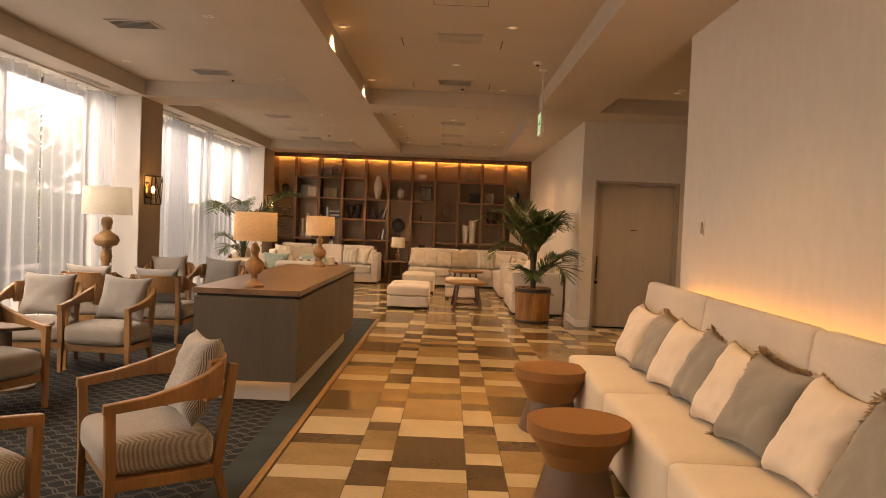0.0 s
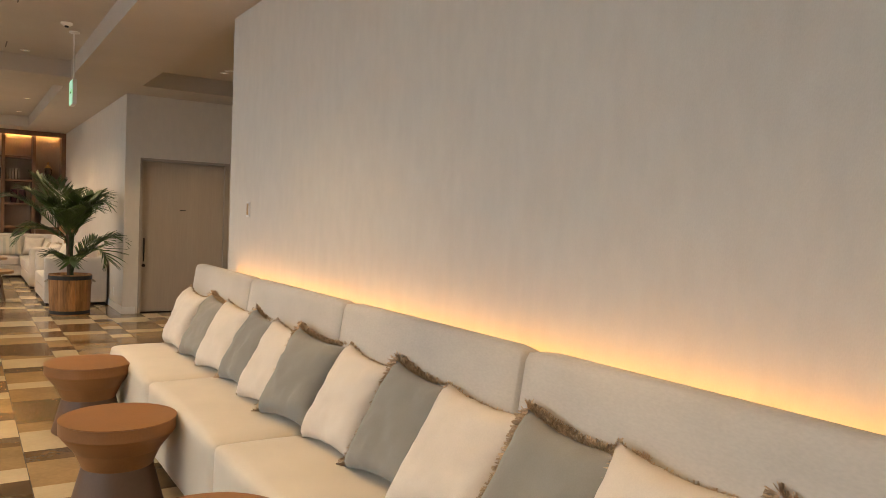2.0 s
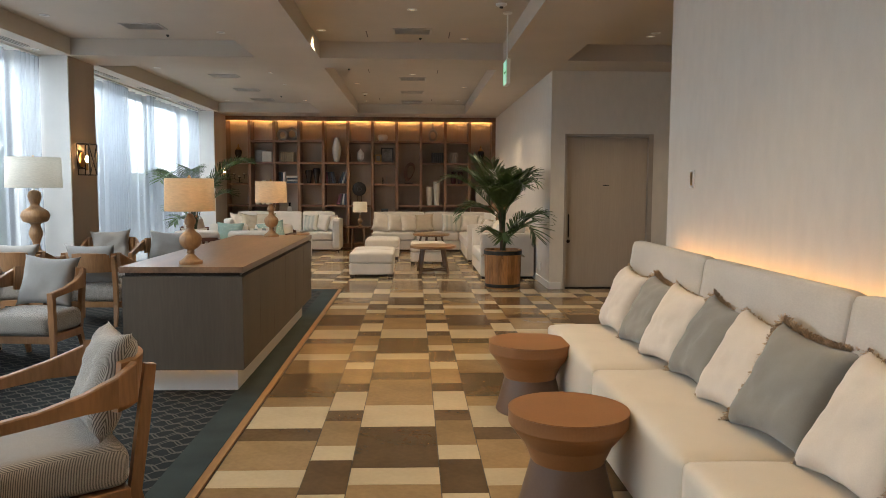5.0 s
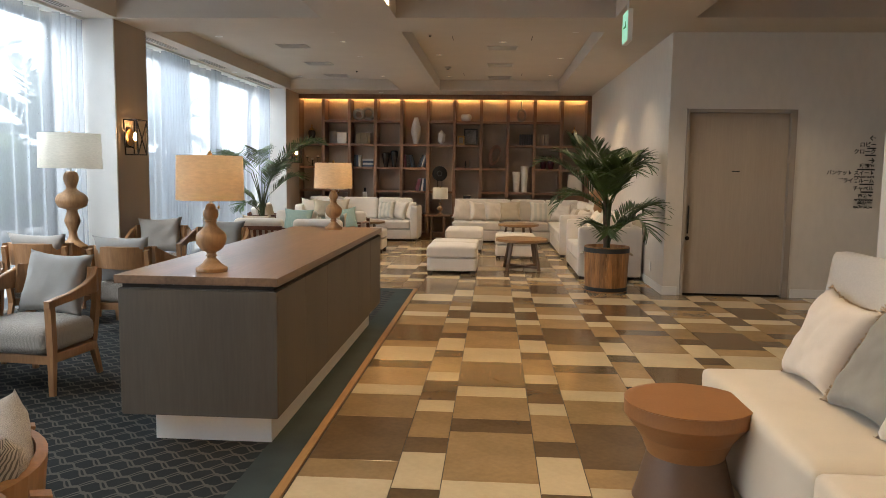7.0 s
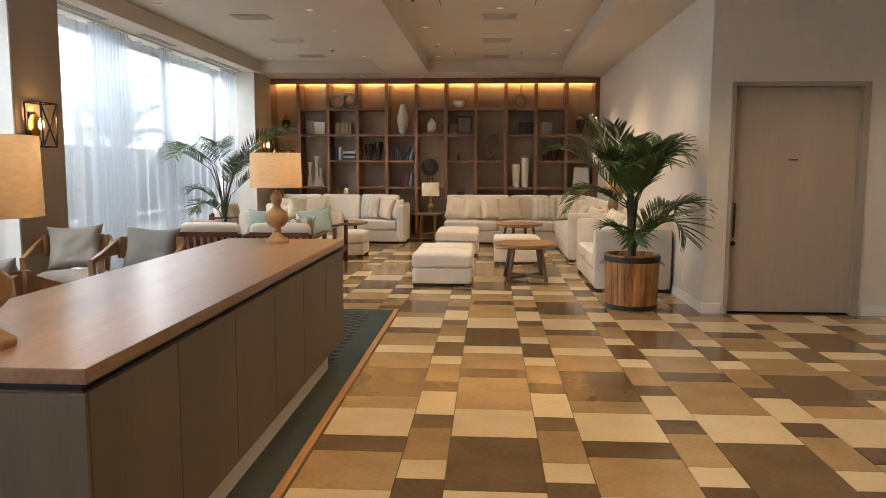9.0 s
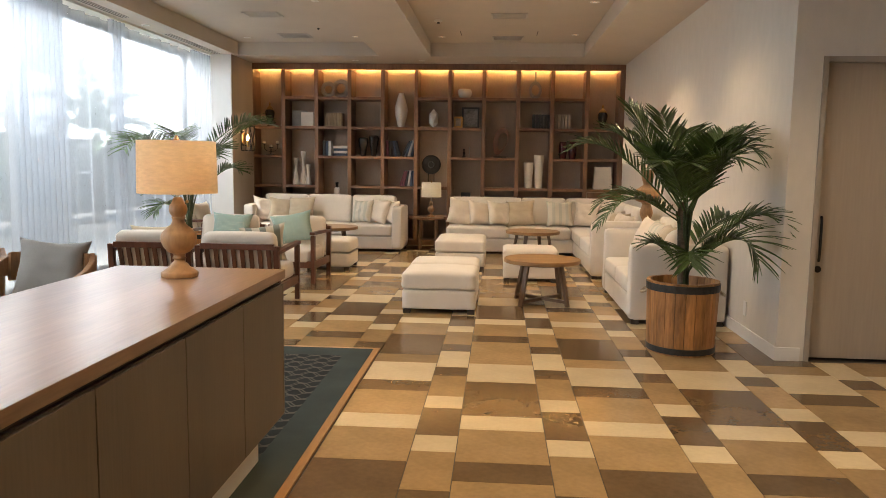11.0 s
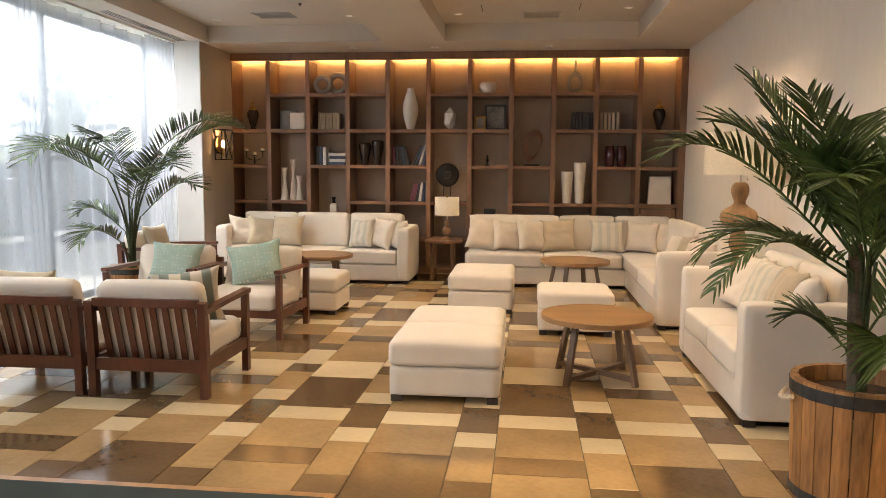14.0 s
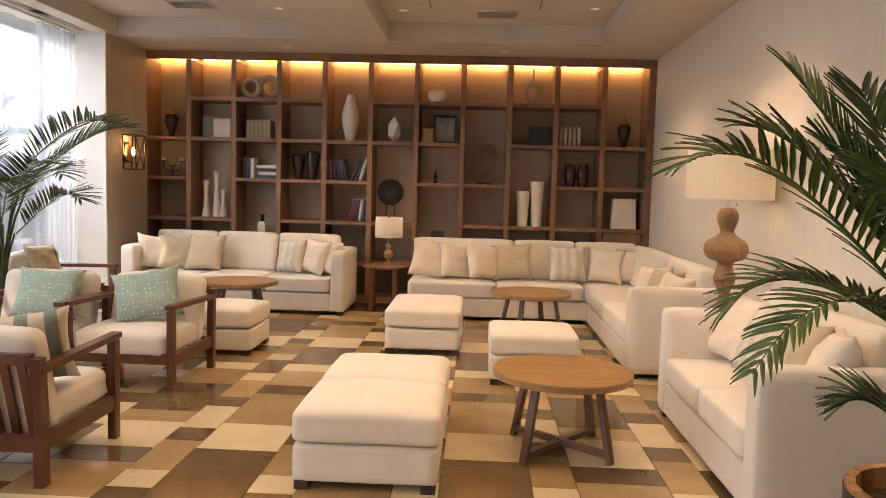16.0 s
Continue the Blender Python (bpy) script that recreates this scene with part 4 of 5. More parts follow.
def straight_sofa(name, label, length, depth, seats, arms, m, back_h=0.72):
    """Runs along local x, sits facing -y; origin at the front left corner on the floor."""
    t = thing(name, label, "sofa", m)
    a = 0.17
    l0 = a if "l" in arms else 0
    l1 = length - (a if "r" in arms else 0)
    part("base", pad(0.004, length - 0.004, 0.012, depth - 0.01, FEET, 0.25, 0.02, 0, 10), M["cream"], t, smooth=True)
    part("back", pad(0.002, length - 0.002, depth - 0.2, depth, FEET, back_h, 0.04, 0.0, 12), M["cream"], t, smooth=True)
    if "l" in arms:
        part("arm", pad(0, a, 0, depth - 0.05, FEET, back_h, 0.035, 0.006, 12), M["cream"], t, smooth=True)
    if "r" in arms:
        part("arm", pad(length - a, length, 0, depth - 0.05, FEET, back_h, 0.035, 0.006, 12), M["cream"], t, smooth=True)
    for k in range(seats):
        x0, x1 = l0 + (l1 - l0) * k / seats, l0 + (l1 - l0) * (k + 1) / seats
        part("seat_cushion", pad(x0 + 0.004, x1 - 0.004, 0.0, depth - 0.22, 0.25, 0.42, 0.032, 0.012, seed=k), M["cream"], t, smooth=True)
        part("back_cushion", moved(pad(x0 + 0.01, x1 - 0.01, -0.09, 0.09, 0.0, 0.46, 0.038, 0.006, seed=k + 5), pose(0, depth - 0.27, 0.41, -9)), M["cream"], t, smooth=True)
    for x in (0.06, length - 0.06):
        for y in (0.06, depth - 0.06):
            foot(t, x, y)
    return t


straight_sofa("sofa", "cream three-seat fabric sofa before the shelving", 2.56, 0.88, 3, "lr", pose(-4.08, 17.6, 0))
straight_sofa("sofa", "cream fabric sofa along the lounge wall with high arms", 1.77, 0.86, 2, "lr", pose(1.175, 14.36, 0, 0, 0, -90))


def corner_sofa():
    t = thing("corner_sofa", "large cream L-shaped fabric corner sofa", "sofa", pose(0, 0, 0))
    x0, x1, yf, yb = -0.82, 2.03, 17.6, 18.5
    rx, y0 = 1.15, 15.22
    part("base", pad(x0, x1, yf + 0.012, yb, FEET, 0.25, 0.02, 0, 10), M["cream"], t, smooth=True)
    part("return_base", pad(rx + 0.012, x1, y0 + 0.02, yf + 0.02, FEET, 0.249, 0.02, 0, 10), M["cream"], t, smooth=True)
    part("back", pad(x0, x1, yb - 0.2, yb, FEET, 0.72, 0.04, 0, 12), M["cream"], t, smooth=True)
    part("return_back", pad(x1 - 0.2, x1 - 0.003, y0 + 0.05, yb - 0.1, FEET, 0.719, 0.04, 0, 12), M["cream"], t, smooth=True)
    part("arm", pad(rx, x1 - 0.006, y0, y0 + 0.17, FEET, 0.725, 0.035, 0.006, 12), M["cream"], t, smooth=True)
    for a, b in ((-0.82, 0.17), (0.17, 1.14)):
        part("seat_cushion", pad(a + 0.004, b - 0.004, yf, yb - 0.22, 0.25, 0.42, 0.032, 0.012, seed=a), M["cream"], t, smooth=True)
    for a, b in ((15.40, 16.52), (16.53, 18.28)):
        part("seat_cushion", pad(rx, x1 - 0.22, a, b, 0.25, 0.42, 0.032, 0.012, seed=a), M["cream"], t, smooth=True)
    for a, b in ((-0.8, 0.37), (0.38, 1.09), (1.1, 1.8)):
        part("back_cushion", moved(pad(a, b, -0.09, 0.09, 0, 0.46, 0.038, 0.006, seed=a + 3), pose(0, yb - 0.27, 0.41, -9)), M["cream"], t, smooth=True)
    for a, b in ((15.42, 16.5), (16.52, 18.05)):
        part("back_cushion", moved(pad(-0.09, 0.09, a, b, 0, 0.46, 0.038, 0.006, seed=a), pose(x1 - 0.27, 0, 0.41, 0, 9)), M["cream"], t, smooth=True)
    for x, y in ((x0 + 0.06, yf + 0.06), (x0 + 0.06, yb - 0.06), (rx + 0.06, y0 + 0.06), (x1 - 0.06, y0 + 0.06), (x1 - 0.06, yb - 0.06)):
        foot(t, x, y)


corner_sofa()


def ottoman(x0, x1, y0, y1, label, seed):
    t = thing("ottoman", label, "ottoman", pose(x0, y0, 0), group="cream ottomans")
    w, d = x1 - x0, y1 - y0
    part("base", pad(0.006, w - 0.006, 0.006, d - 0.006, FEET, 0.225, 0.02, 0, 10, seed), M["cream"], t, smooth=True)
    part("cushion", pad(0, w, 0, d, 0.228, 0.388, 0.038, 0.026, 16, seed), M["cream"], t, "plump crowned top cushion", smooth=True)
    for x in (0.05, w - 0.05):
        for y in (0.05, d - 0.05):
            foot(t, x, y)


ottoman(-0.91, -0.2, 12.82, 13.46, "cream fabric ottoman with a plump cushion top", 1)
ottoman(-0.91, -0.2, 13.48, 14.1, "cream fabric ottoman pushed against another", 2)
ottoman(-0.85, -0.17, 15.82, 16.85, "long cream fabric ottoman", 3)
ottoman(0.06, 0.73, 14.88, 15.5, "cream fabric ottoman behind the round table", 4)
ottoman(-2.52, -1.93, 15.5, 16.12, "cream fabric ottoman beside the wooden chairs", 5)


def round_table(x, y, rz, r=0.39):
    t = thing("round_table", "round oak coffee table on crossed splayed legs", "coffee table", pose(x, y, 0, 0, 0, rz), group="round coffee tables")
    part("tabletop", lathe([(r - 0.015, 0.42), (r, 0.425), (r, 0.457), (r - 0.005, 0.462)], 56), M["tableoak"], t)
    part("under_ring", lathe([(r - 0.1, 0.405), (r - 0.1, 0.4205)], 40), M["legoak"], t)
    for k in range(4):
        a = radians(45 + 90 * k)
        c, s = math.cos(a), math.sin(a)
        part("leg", sweep([(c * 0.24, s * 0.24, 0.415), (c * 0.33, s * 0.33, 0.0)], 0.045, 0.028, up=(c, s, 0.2)), M["legoak"], t)
    for k in range(2):
        a = radians(45 + 90 * k)
        c, s = math.cos(a), math.sin(a)
        part("stretcher", sweep([(-c * 0.32, -s * 0.32, 0.045 + 0.004 * k), (c * 0.32, s * 0.32, 0.045 + 0.004 * k)], 0.045, 0.03), M["legoak"], t)


round_table(0.45, 13.56, 4)
round_table(0.5, 16.78, 20)
round_table(-2.48, 16.88, 10)


def pillow(label, material, x, y, z, rz, lean, w=0.45, h=0.45, t=0.15, seed=1, roll=0, group="throw pillows", shape=lambda bm: bm):
    """Stands on its edge at (x, y, z), its face turned by rz, leaning back by lean degrees."""
    return thing("throw_pillow", label, "pillow", pose(x, y, z, 0, 0, rz) @ pose(0, 0, 0, -lean, roll, 0), group=group, bm=shape(cushion(w, h, t, seed)), material=M[material], smooth=True)


# pillows on the sofas
for i, (x, m_, w, rz, lean, rl) in enumerate(((-3.80, "pcream", 0.42, 38, 20, 9), (-3.55, "pbeige", 0.42, 26, 24, 7), (-3.22, "pbeige", 0.46, -5, 30, -3), (-2.22, "palestripe", 0.40, -30, 20, -4), (-1.98, "pcream", 0.42, -38, 22, 4), (-1.80, "pcream", 0.40, -48, 20, 0))):
    pillow("soft cotton throw pillow on the cream sofa", m_, x, 17.84 + 0.03 * (i % 2), 0.43, rz, lean - 2, w, w, 0.17, i + 20, rl)
for i, (x, m_, w, rz, lean, rl) in enumerate(((-0.62, "pcream", 0.46, 14, 26, 13), (-0.28, "pcream", 0.42, 30, 24, 8), (0.04, "pcream", 0.42, 34, 24, 6), (0.36, "pbeige", 0.47, -6, 32, -5), (0.98, "stripe_sage", 0.44, 3, 24, 0), (1.38, "pcream", 0.42, -12, 22, 3), (1.68, "pcream", 0.42, -30, 22, -3))):
    pillow("soft cotton throw pillow on the corner sofa", m_ if m_ in M else "palestripe", x, 17.84 + 0.025 * (i % 2), 0.43, rz, lean - 2, w, w, 0.17, i + 40, rl)
for i, (y, m_) in enumerate(((15.62, "pcream"), (15.9, "pbeige"), (16.25, "pcream"))):
    pillow("soft pillow against the corner sofa's return", m_, 1.50, y, 0.43, -70 + i * 6, 22, 0.4, 0.4, 0.16, i + 60, 4 - 4 * i)
for i, (y, m_, rz) in enumerate(((14.02, "pcream", -78), (13.62, "palestripe", -86), (13.2, "pbeige", -96), (12.9, "pcream", -110))):
    pillow("soft pillow leaning in the high-armed sofa", m_, 1.50, y, 0.43, rz, 22, 0.46, 0.46, 0.17, i + 70, 5 - 3 * i)


# ---- things: slatted lounge chairs ----
def lounge_chair():
    t = thing("lounge_chair", "red-brown slatted wooden lounge chair with cream cushions", "armchair", group="slatted lounge chairs")
    w, d = 0.81, 0.76
    for x in (0.03, w - 0.03):
        part("back_leg", sweep([(x, 0.03, 0), (x, 0.03, 0.30), (x, 0.01, 0.62)], 0.05, 0.055, up=(0, 1, 0)), M["mahogany"], t)
        part("front_leg", sweep([(x, d - 0.03, 0), (x, d - 0.03, 0.56)], 0.045, 0.055, up=(0, 1, 0)), M["mahogany"], t)
        part("armrest", sweep([(x, -0.0, 0.56), (x, d * 0.5, 0.575), (x, d + 0.01, 0.585)], 0.06, 0.032), M["mahogany"], t)
        part("side_rail", box(x - 0.018, x + 0.018, 0.06, d - 0.06, 0.17, 0.25), M["mahogany"], t)
    part("front_rail", box(0.055, w - 0.055, d - 0.05, d - 0.02, 0.18, 0.26), M["mahogany"], t)
    part("rear_rail", box(0.055, w - 0.055, 0.015, 0.05, 0.165, 0.245), M["mahogany"], t)
    part("top_rail", box(0.055, w - 0.055, -0.01, 0.03, 0.585, 0.64, 0.004), M["mahogany"], t)
    for k in range(8):
        x = 0.11 + k * (w - 0.22) / 7
        part("slat", sweep([(x, 0.115, 0.19), (x, 0.012, 0.585)], 0.04, 0.016, up=(0, 1, 0)), M["mahogany"], t)
    part("seat_cushion", pad(0.062, w - 0.062, 0.15, d - 0.01, 0.225, 0.40, 0.05, 0.02), M["cream"], t, smooth=True)
    part("back_cushion", moved(pad(0.05, w - 0.05, -0.075, 0.075, 0, 0.54, 0.06, 0.012), pose(0, 0.205, 0.21, 14)), M["cream"], t, smooth=True)
    return t


lc = lounge_chair()
lc.matrix_basis = pose(-2.85, 12.70, 0)
copy_thing(lc, pose(-3.69, 12.68, 0, 0, 0, 1))
copy_thing(lc, pose(-2.09, 15.13, 0, 0, 0, 178))
copy_thing(lc, pose(-2.93, 15.12, 0, 0, 0, 183))
copy_thing(lc, pose(-4.45, 16.85, 0, 0, 0, -96))
pillow("sage green pillow with pale dots on a wooden chair", "dots", -2.44, 14.72, 0.43, 14, 24, 0.50, 0.40, 0.15, 81, -10)
pillow("sage green pillow with pale dots on a wooden chair", "dots", -3.26, 14.72, 0.41, 3, 24, 0.50, 0.40, 0.15, 82, 2)
pillow("sage and cream broad-striped pillow on a wooden chair", "widestripe", -2.28, 13.02, 0.41, 205, 18, 0.44, 0.42, 0.13, 83, 6)
pillow("beige pillow on the wooden chair by the window", "pbeige", -4.22, 16.45, 0.41, 84, 16, 0.42, 0.42, 0.13, 84, 0)
pillow("beige pillow on a wooden lounge chair", "pbeige", -3.35, 13.0, 0.41, 180, 20, 0.42, 0.40, 0.13, 85, 0)


# ---- things: planters ----
def tub(parent, r, h, staves=22):
    for k in range(staves):
        a0, a1 = 2 * math.pi * (k + 0.03) / staves, 2 * math.pi * (k + 0.97) / staves
        bm = bmesh.new()
        v = [bm.verts.new((rr * math.cos(a), rr * math.sin(a), z)) for z, ro in ((0.0, r * 0.93), (h, r)) for rr, a in ((ro - 0.03, a0), (ro, a0), (ro + 0.002, (a0 + a1) / 2), (ro, a1), (ro - 0.03, a1))]
        for i in range(5):
            j = (i + 1) % 5
            bm.faces.new((v[i], v[j], v[5 + j], v[5 + i]))
        bm.faces.new(v[:5])
        bm.faces.new(v[5:])
        part("stave", bm, M["stave"], parent)
    for z, hh in ((0.012, 0.045), (h - 0.07, 0.055)):
        ra, rb = r * (0.93 + 0.07 * z / h) + 0.003, r * (0.93 + 0.07 * (z + hh) / h) + 0.003
        part("iron_band", lathe([(ra, z), (ra + 0.004, z), (rb + 0.004, z + hh), (rb, z + hh)], 44, False), M["iron"], parent, "dark iron band")
    part("soil", lathe([(r * 0.9, h - 0.12), (r * 0.88, h - 0.075), (0.05, h - 0.06)], 30), M["soil"], parent, "dark potting soil")


def palm_planter(x, y, r, h, fronds, seed, label, handles=True):
    t = thing("potted_palm", label, "potted plant", pose(x, y, 0))
    tub(t, r, h)
    if handles:
        for a in (-8, 172):
            c, s = math.cos(radians(a)), math.sin(radians(a))
            part("rope_handle", tube([(c * (r + 0.005 + 0.035 * math.sin(math.pi * i / 8)) - s * (i - 4) * 0.018, s * (r + 0.005 + 0.035 * math.sin(math.pi * i / 8)) + c * (i - 4) * 0.018, h - 0.085 - 0.02 * math.sin(math.pi * i / 8)) for i in range(9)], 0.011, 7), M["rope"], t, "pale twisted rope handle")
    for k, (az, stem_h, lean, length, droop, lift, leaf) in enumerate(fronds):
        c, s = math.cos(radians(az)), math.sin(radians(az))
        top = Vector((c * lean, s * lean, h - 0.07 + stem_h))
        b0 = Vector((c * 0.03, s * 0.03, h - 0.09))
        path = [b0.lerp(top, i / 6) + Vector((0, 0, 0)) - Vector((c, s, 0)) * lean * 0.35 * math.sin(math.pi * i / 6) for i in range(7)]
        part("stem", tube(path, 0.013, 7, taper=[1.2 - 0.1 * i for i in range(7)]), M["stem"], t)
        part("frond", moved(frond(length, droop, leaf * 1.15, 30, seed + k, 0.019, lift), pose(*top, 0, 0, az)), M["leaf"], t, "arching feathered palm leaf")
    return t


PALM_A = [
    (186, 0.60, 0.08, 0.95, 1.0, 0.98, 0.27),
    (140, 0.62, 0.05, 0.52, 0.6, 1.85, 0.27),
    (160, 0.62, 0.05, 0.66, 0.9, 1.35, 0.27),
    (-20, 0.62, 0.02, 0.56, 1.6, 1.55, 0.29),
    (20, 0.64, 0.02, 0.52, 1.3, 1.65, 0.29),
    (-55, 0.60, 0.05, 0.48, 1.5, 1.55, 0.28),
    (168, 0.52, 0.06, 0.72, 1.1, 0.66, 0.22),
    (198, 0.55, 0.06, 0.80, 1.15, 0.50, 0.17),
    (80, 0.64, 0.04, 0.46, 1.0, 1.80, 0.28),
    (235, 0.60, 0.05, 0.50, 1.3, 1.35, 0.27),
    (-100, 0.58, 0.05, 0.44, 1.3, 1.50, 0.26),
    (50, 0.60, 0.05, 0.54, 1.3, 1.40, 0.28),
    (110, 0.62, 0.03, 0.40, 0.5, 2.10, 0.30),
    (0, 0.62, 0.02, 0.40, 0.9, 1.90, 0.30),
    (170, 0.58, 0.02, 0.42, 0.7, 1.70, 0.30),
    (-75, 0.58, 0.02, 0.38, 0.8, 1.80, 0.30),
    (215, 0.58, 0.02, 0.40, 0.8, 1.60, 0.30),
    (35, 0.60, 0.02, 0.38, 0.7, 1.90, 0.30),
    (-12, 0.22, 0.07, 0.70, 1.25, 1.05, 0.30),
    (-48, 0.20, 0.08, 0.62, 1.45, 0.85, 0.36),
    (28, 0.26, 0.06, 0.58, 1.1, 0.95, 0.28),
    (165, 0.20, 0.05, 0.28, 1.1, 1.0, 0.2),
    (-95, 0.16, 0.05, 0.40, 1.4, 0.90, 0.26),
]
pa = palm_planter(1.42, 11.72, 0.27, 0.55, PALM_A, 100, "kentia palm in a wooden barrel planter with rope handles")
part("trunk", tube([(0, 0, 0.46), (-0.02, 0.0, 0.8), (-0.04, 0.01, 1.15)], 0.04, 9, taper=[1, 0.9, 0.7]), M["trunk"], pa)
PALM_B = [
    (-20, 1.13, 0.3, 0.98, 0.71, 0.75, 0.33),
    (15, 1.08, 0.24, 0.92, 0.76, 0.85, 0.33),
    (195, 1.03, 0.16, 0.67, 0.85, 0.8, 0.31),
    (-100, 0.97, 0.22, 1.16, 0.95, 0.62, 0.35),
    (-130, 0.97, 0.22, 1.04, 0.95, 0.65, 0.35),
    (-75, 1.03, 0.1, 0.85, 0.95, 0.8, 0.33),
    (80, 0.86, 0.12, 0.73, 0.95, 0.8, 0.31),
    (-55, 0.67, 0.14, 0.79, 0.85, 0.9, 0.31),
    (-10, 0.59, 0.12, 0.73, 0.95, 0.9, 0.29),
    (-110, 0.3, 0.12, 0.59, 1.23, 0.7, 0.26),
    (-170, 0.43, 0.06, 0.55, 1.14, 0.9, 0.26),
    (-35, 0.81, 0.2, 0.73, 0.76, 0.9, 0.31),
]
palm_planter(-4.12, 15.6, 0.24, 0.45, PALM_B, 200, "slender palm in a wooden tub by the window", False)


# ---- things: lamps ----
SMALL = [(0.076, 0), (0.077, 0.018), (0.066, 0.026), (0.045, 0.042), (0.036, 0.054), (0.024, 0.066), (0.023, 0.074), (0.029, 0.08), (0.024, 0.086), (0.026, 0.098), (0.042, 0.106), (0.063, 0.128), (0.074, 0.16), (0.07, 0.188),
         (0.052, 0.208), (0.032, 0.226), (0.025, 0.246), (0.03, 0.256), (0.026, 0.26), (0.034, 0.272), (0.038, 0.288), (0.034, 0.308), (0.028, 0.316), (0.02, 0.336), (0.012, 0.342)]
BIG = [(0.135, 0), (0.14, 0.025), (0.10, 0.055), (0.052, 0.10), (0.038, 0.16), (0.046, 0.20), (0.07, 0.26), (0.075, 0.295), (0.06, 0.35), (0.05, 0.385), (0.058, 0.395), (0.06, 0.405), (0.125, 0.43), (0.152, 0.48), (0.152, 0.51),
       (0.132, 0.552), (0.082, 0.585), (0.052, 0.61), (0.048, 0.632), (0.062, 0.67), (0.073, 0.72), (0.062, 0.768), (0.04, 0.79)]


def table_lamp(name, label, m, profile, scale, shade_r, z0, z1, power, shade_mat):
    t = thing(name, label, "lamp", m, group=name + "s")
    top = profile[-1][1] * scale
    part("body", lathe(smooth_profile([(r * scale, z * scale) for r, z in profile], 4), 32), M["turned"], t, "turned pale wood body", smooth=True)
    part("neck", lathe([(0.009, top), (0.009, z1 - 0.01)], 10), M["chrome"], t)
    shade = part("shade", lathe([(shade_r, z0), (shade_r * 0.97, z1), (shade_r * 0.965, z1), (shade_r * 0.995, z0)], 48, False), M[shade_mat], t, "drum shade of pale linen", smooth=True)
    part("bulb", moved(lathe(smooth_profile([(0.012, 0), (0.03, 0.05), (0.02, 0.085), (0.003, 0.095)]), 14), pose(0, 0, (z0 + z1) / 2 - 0.05)), M["ceramic"], t)
    part("pull_chain", tube([(0.05, -0.02, z0 + 0.02), (0.05, -0.02, z0 - 0.03)], 0.0015, 5), M["chrome"], t)
    part("pull_bead", moved(lathe([(0.002, 0), (0.006, 0.004), (0.007, 0.01), (0.002, 0.016)], 10), pose(0.05, -0.02, z0 - 0.044)), M["gold"], t, "small brass pull bead")
    part("finial", lathe([(0.006, z1 - 0.01), (0.014, z1 + 0.008), (0.004, z1 + 0.025)], 12), M["gold"], shade)
    part("spider", box(-shade_r * 0.96, shade_r * 0.96, -0.004, 0.004, z1 - 0.02, z1 - 0.014), M["chrome"], shade)
    x, y, z = m.translation
    if power:
        lamp("lamp_bulb_light", "POINT", (x, y, z + (z0 + z1) / 2 + 0.065), power, LAMP, size=0.03)


CONTOP = 0.90
table_lamp("table_lamp", "lit table lamp with turned wooden body on the console", pose(-1.44, 6.2, CONTOP), SMALL, 1.03, 0.17, 0.37, 0.596, TABLE_W, "shade")
table_lamp("table_lamp", "lit table lamp with turned wooden body on the console", pose(-1.425, 9.1, CONTOP), SMALL, 1.03, 0.17, 0.37, 0.596, TABLE_W, "shade")


def lamp_table(x, y, z):
    t = thing("side_table", "square dark wood side table under a tall lamp", "side table", pose(x, y, z), group="lamp side tables")
    part("tabletop", box(-0.22, 0.22, -0.22, 0.22, 0.55, 0.585, 0.004), M["walnut"], t)
    for dx in (-0.19, 0.19):
        for dy in (-0.19, 0.19):
            part("leg", box(dx - 0.02, dx + 0.02, dy - 0.02, dy + 0.02, 0, 0.55, 0.002), M["walnut"], t)


lamp_table(-4.28, 9.8, 0.008)
lamp_table(1.79, 14.79, 0)
table_lamp("tall_table_lamp", "tall lamp with bulbous turned wooden body on a side table", pose(-4.28, 9.8, 0.593), BIG, 1.0, 0.3, 0.82, 1.17, 1.2, "shade_day")
table_lamp("tall_table_lamp", "tall lamp with bulbous turned wooden body on a side table", pose(1.72, 14.8, 0.585), BIG, 1.0, 0.3, 0.85, 1.2, 6.0, "shade_day")
st = thing("side_table", "round dark wood side table between the sofas", "side table", pose(-1.15, 18.2, 0))
part("tabletop", lathe([(0.24, 0.5), (0.25, 0.505), (0.25, 0.525), (0.245, 0.53)], 40), M["walnut"], st)
for k in range(4):
    a = radians(45 + 90 * k)
    part("leg", sweep([(0.17 * math.cos(a), 0.17 * math.sin(a), 0.5), (0.2 * math.cos(a), 0.2 * math.sin(a), 0)], 0.035, 0.025, up=(math.cos(a), math.sin(a), 0.1)), M["walnut"], st)
part("lower_shelf", lathe([(0.17, 0.15), (0.17, 0.165)], 30), M["walnut"], st)
table_lamp("small_table_lamp", "small lamp with turned wooden body on a side table", pose(-1.11, 18.22, 0.53), SMALL, 0.78, 0.165, 0.33, 0.57, 2.5, "shade_day")


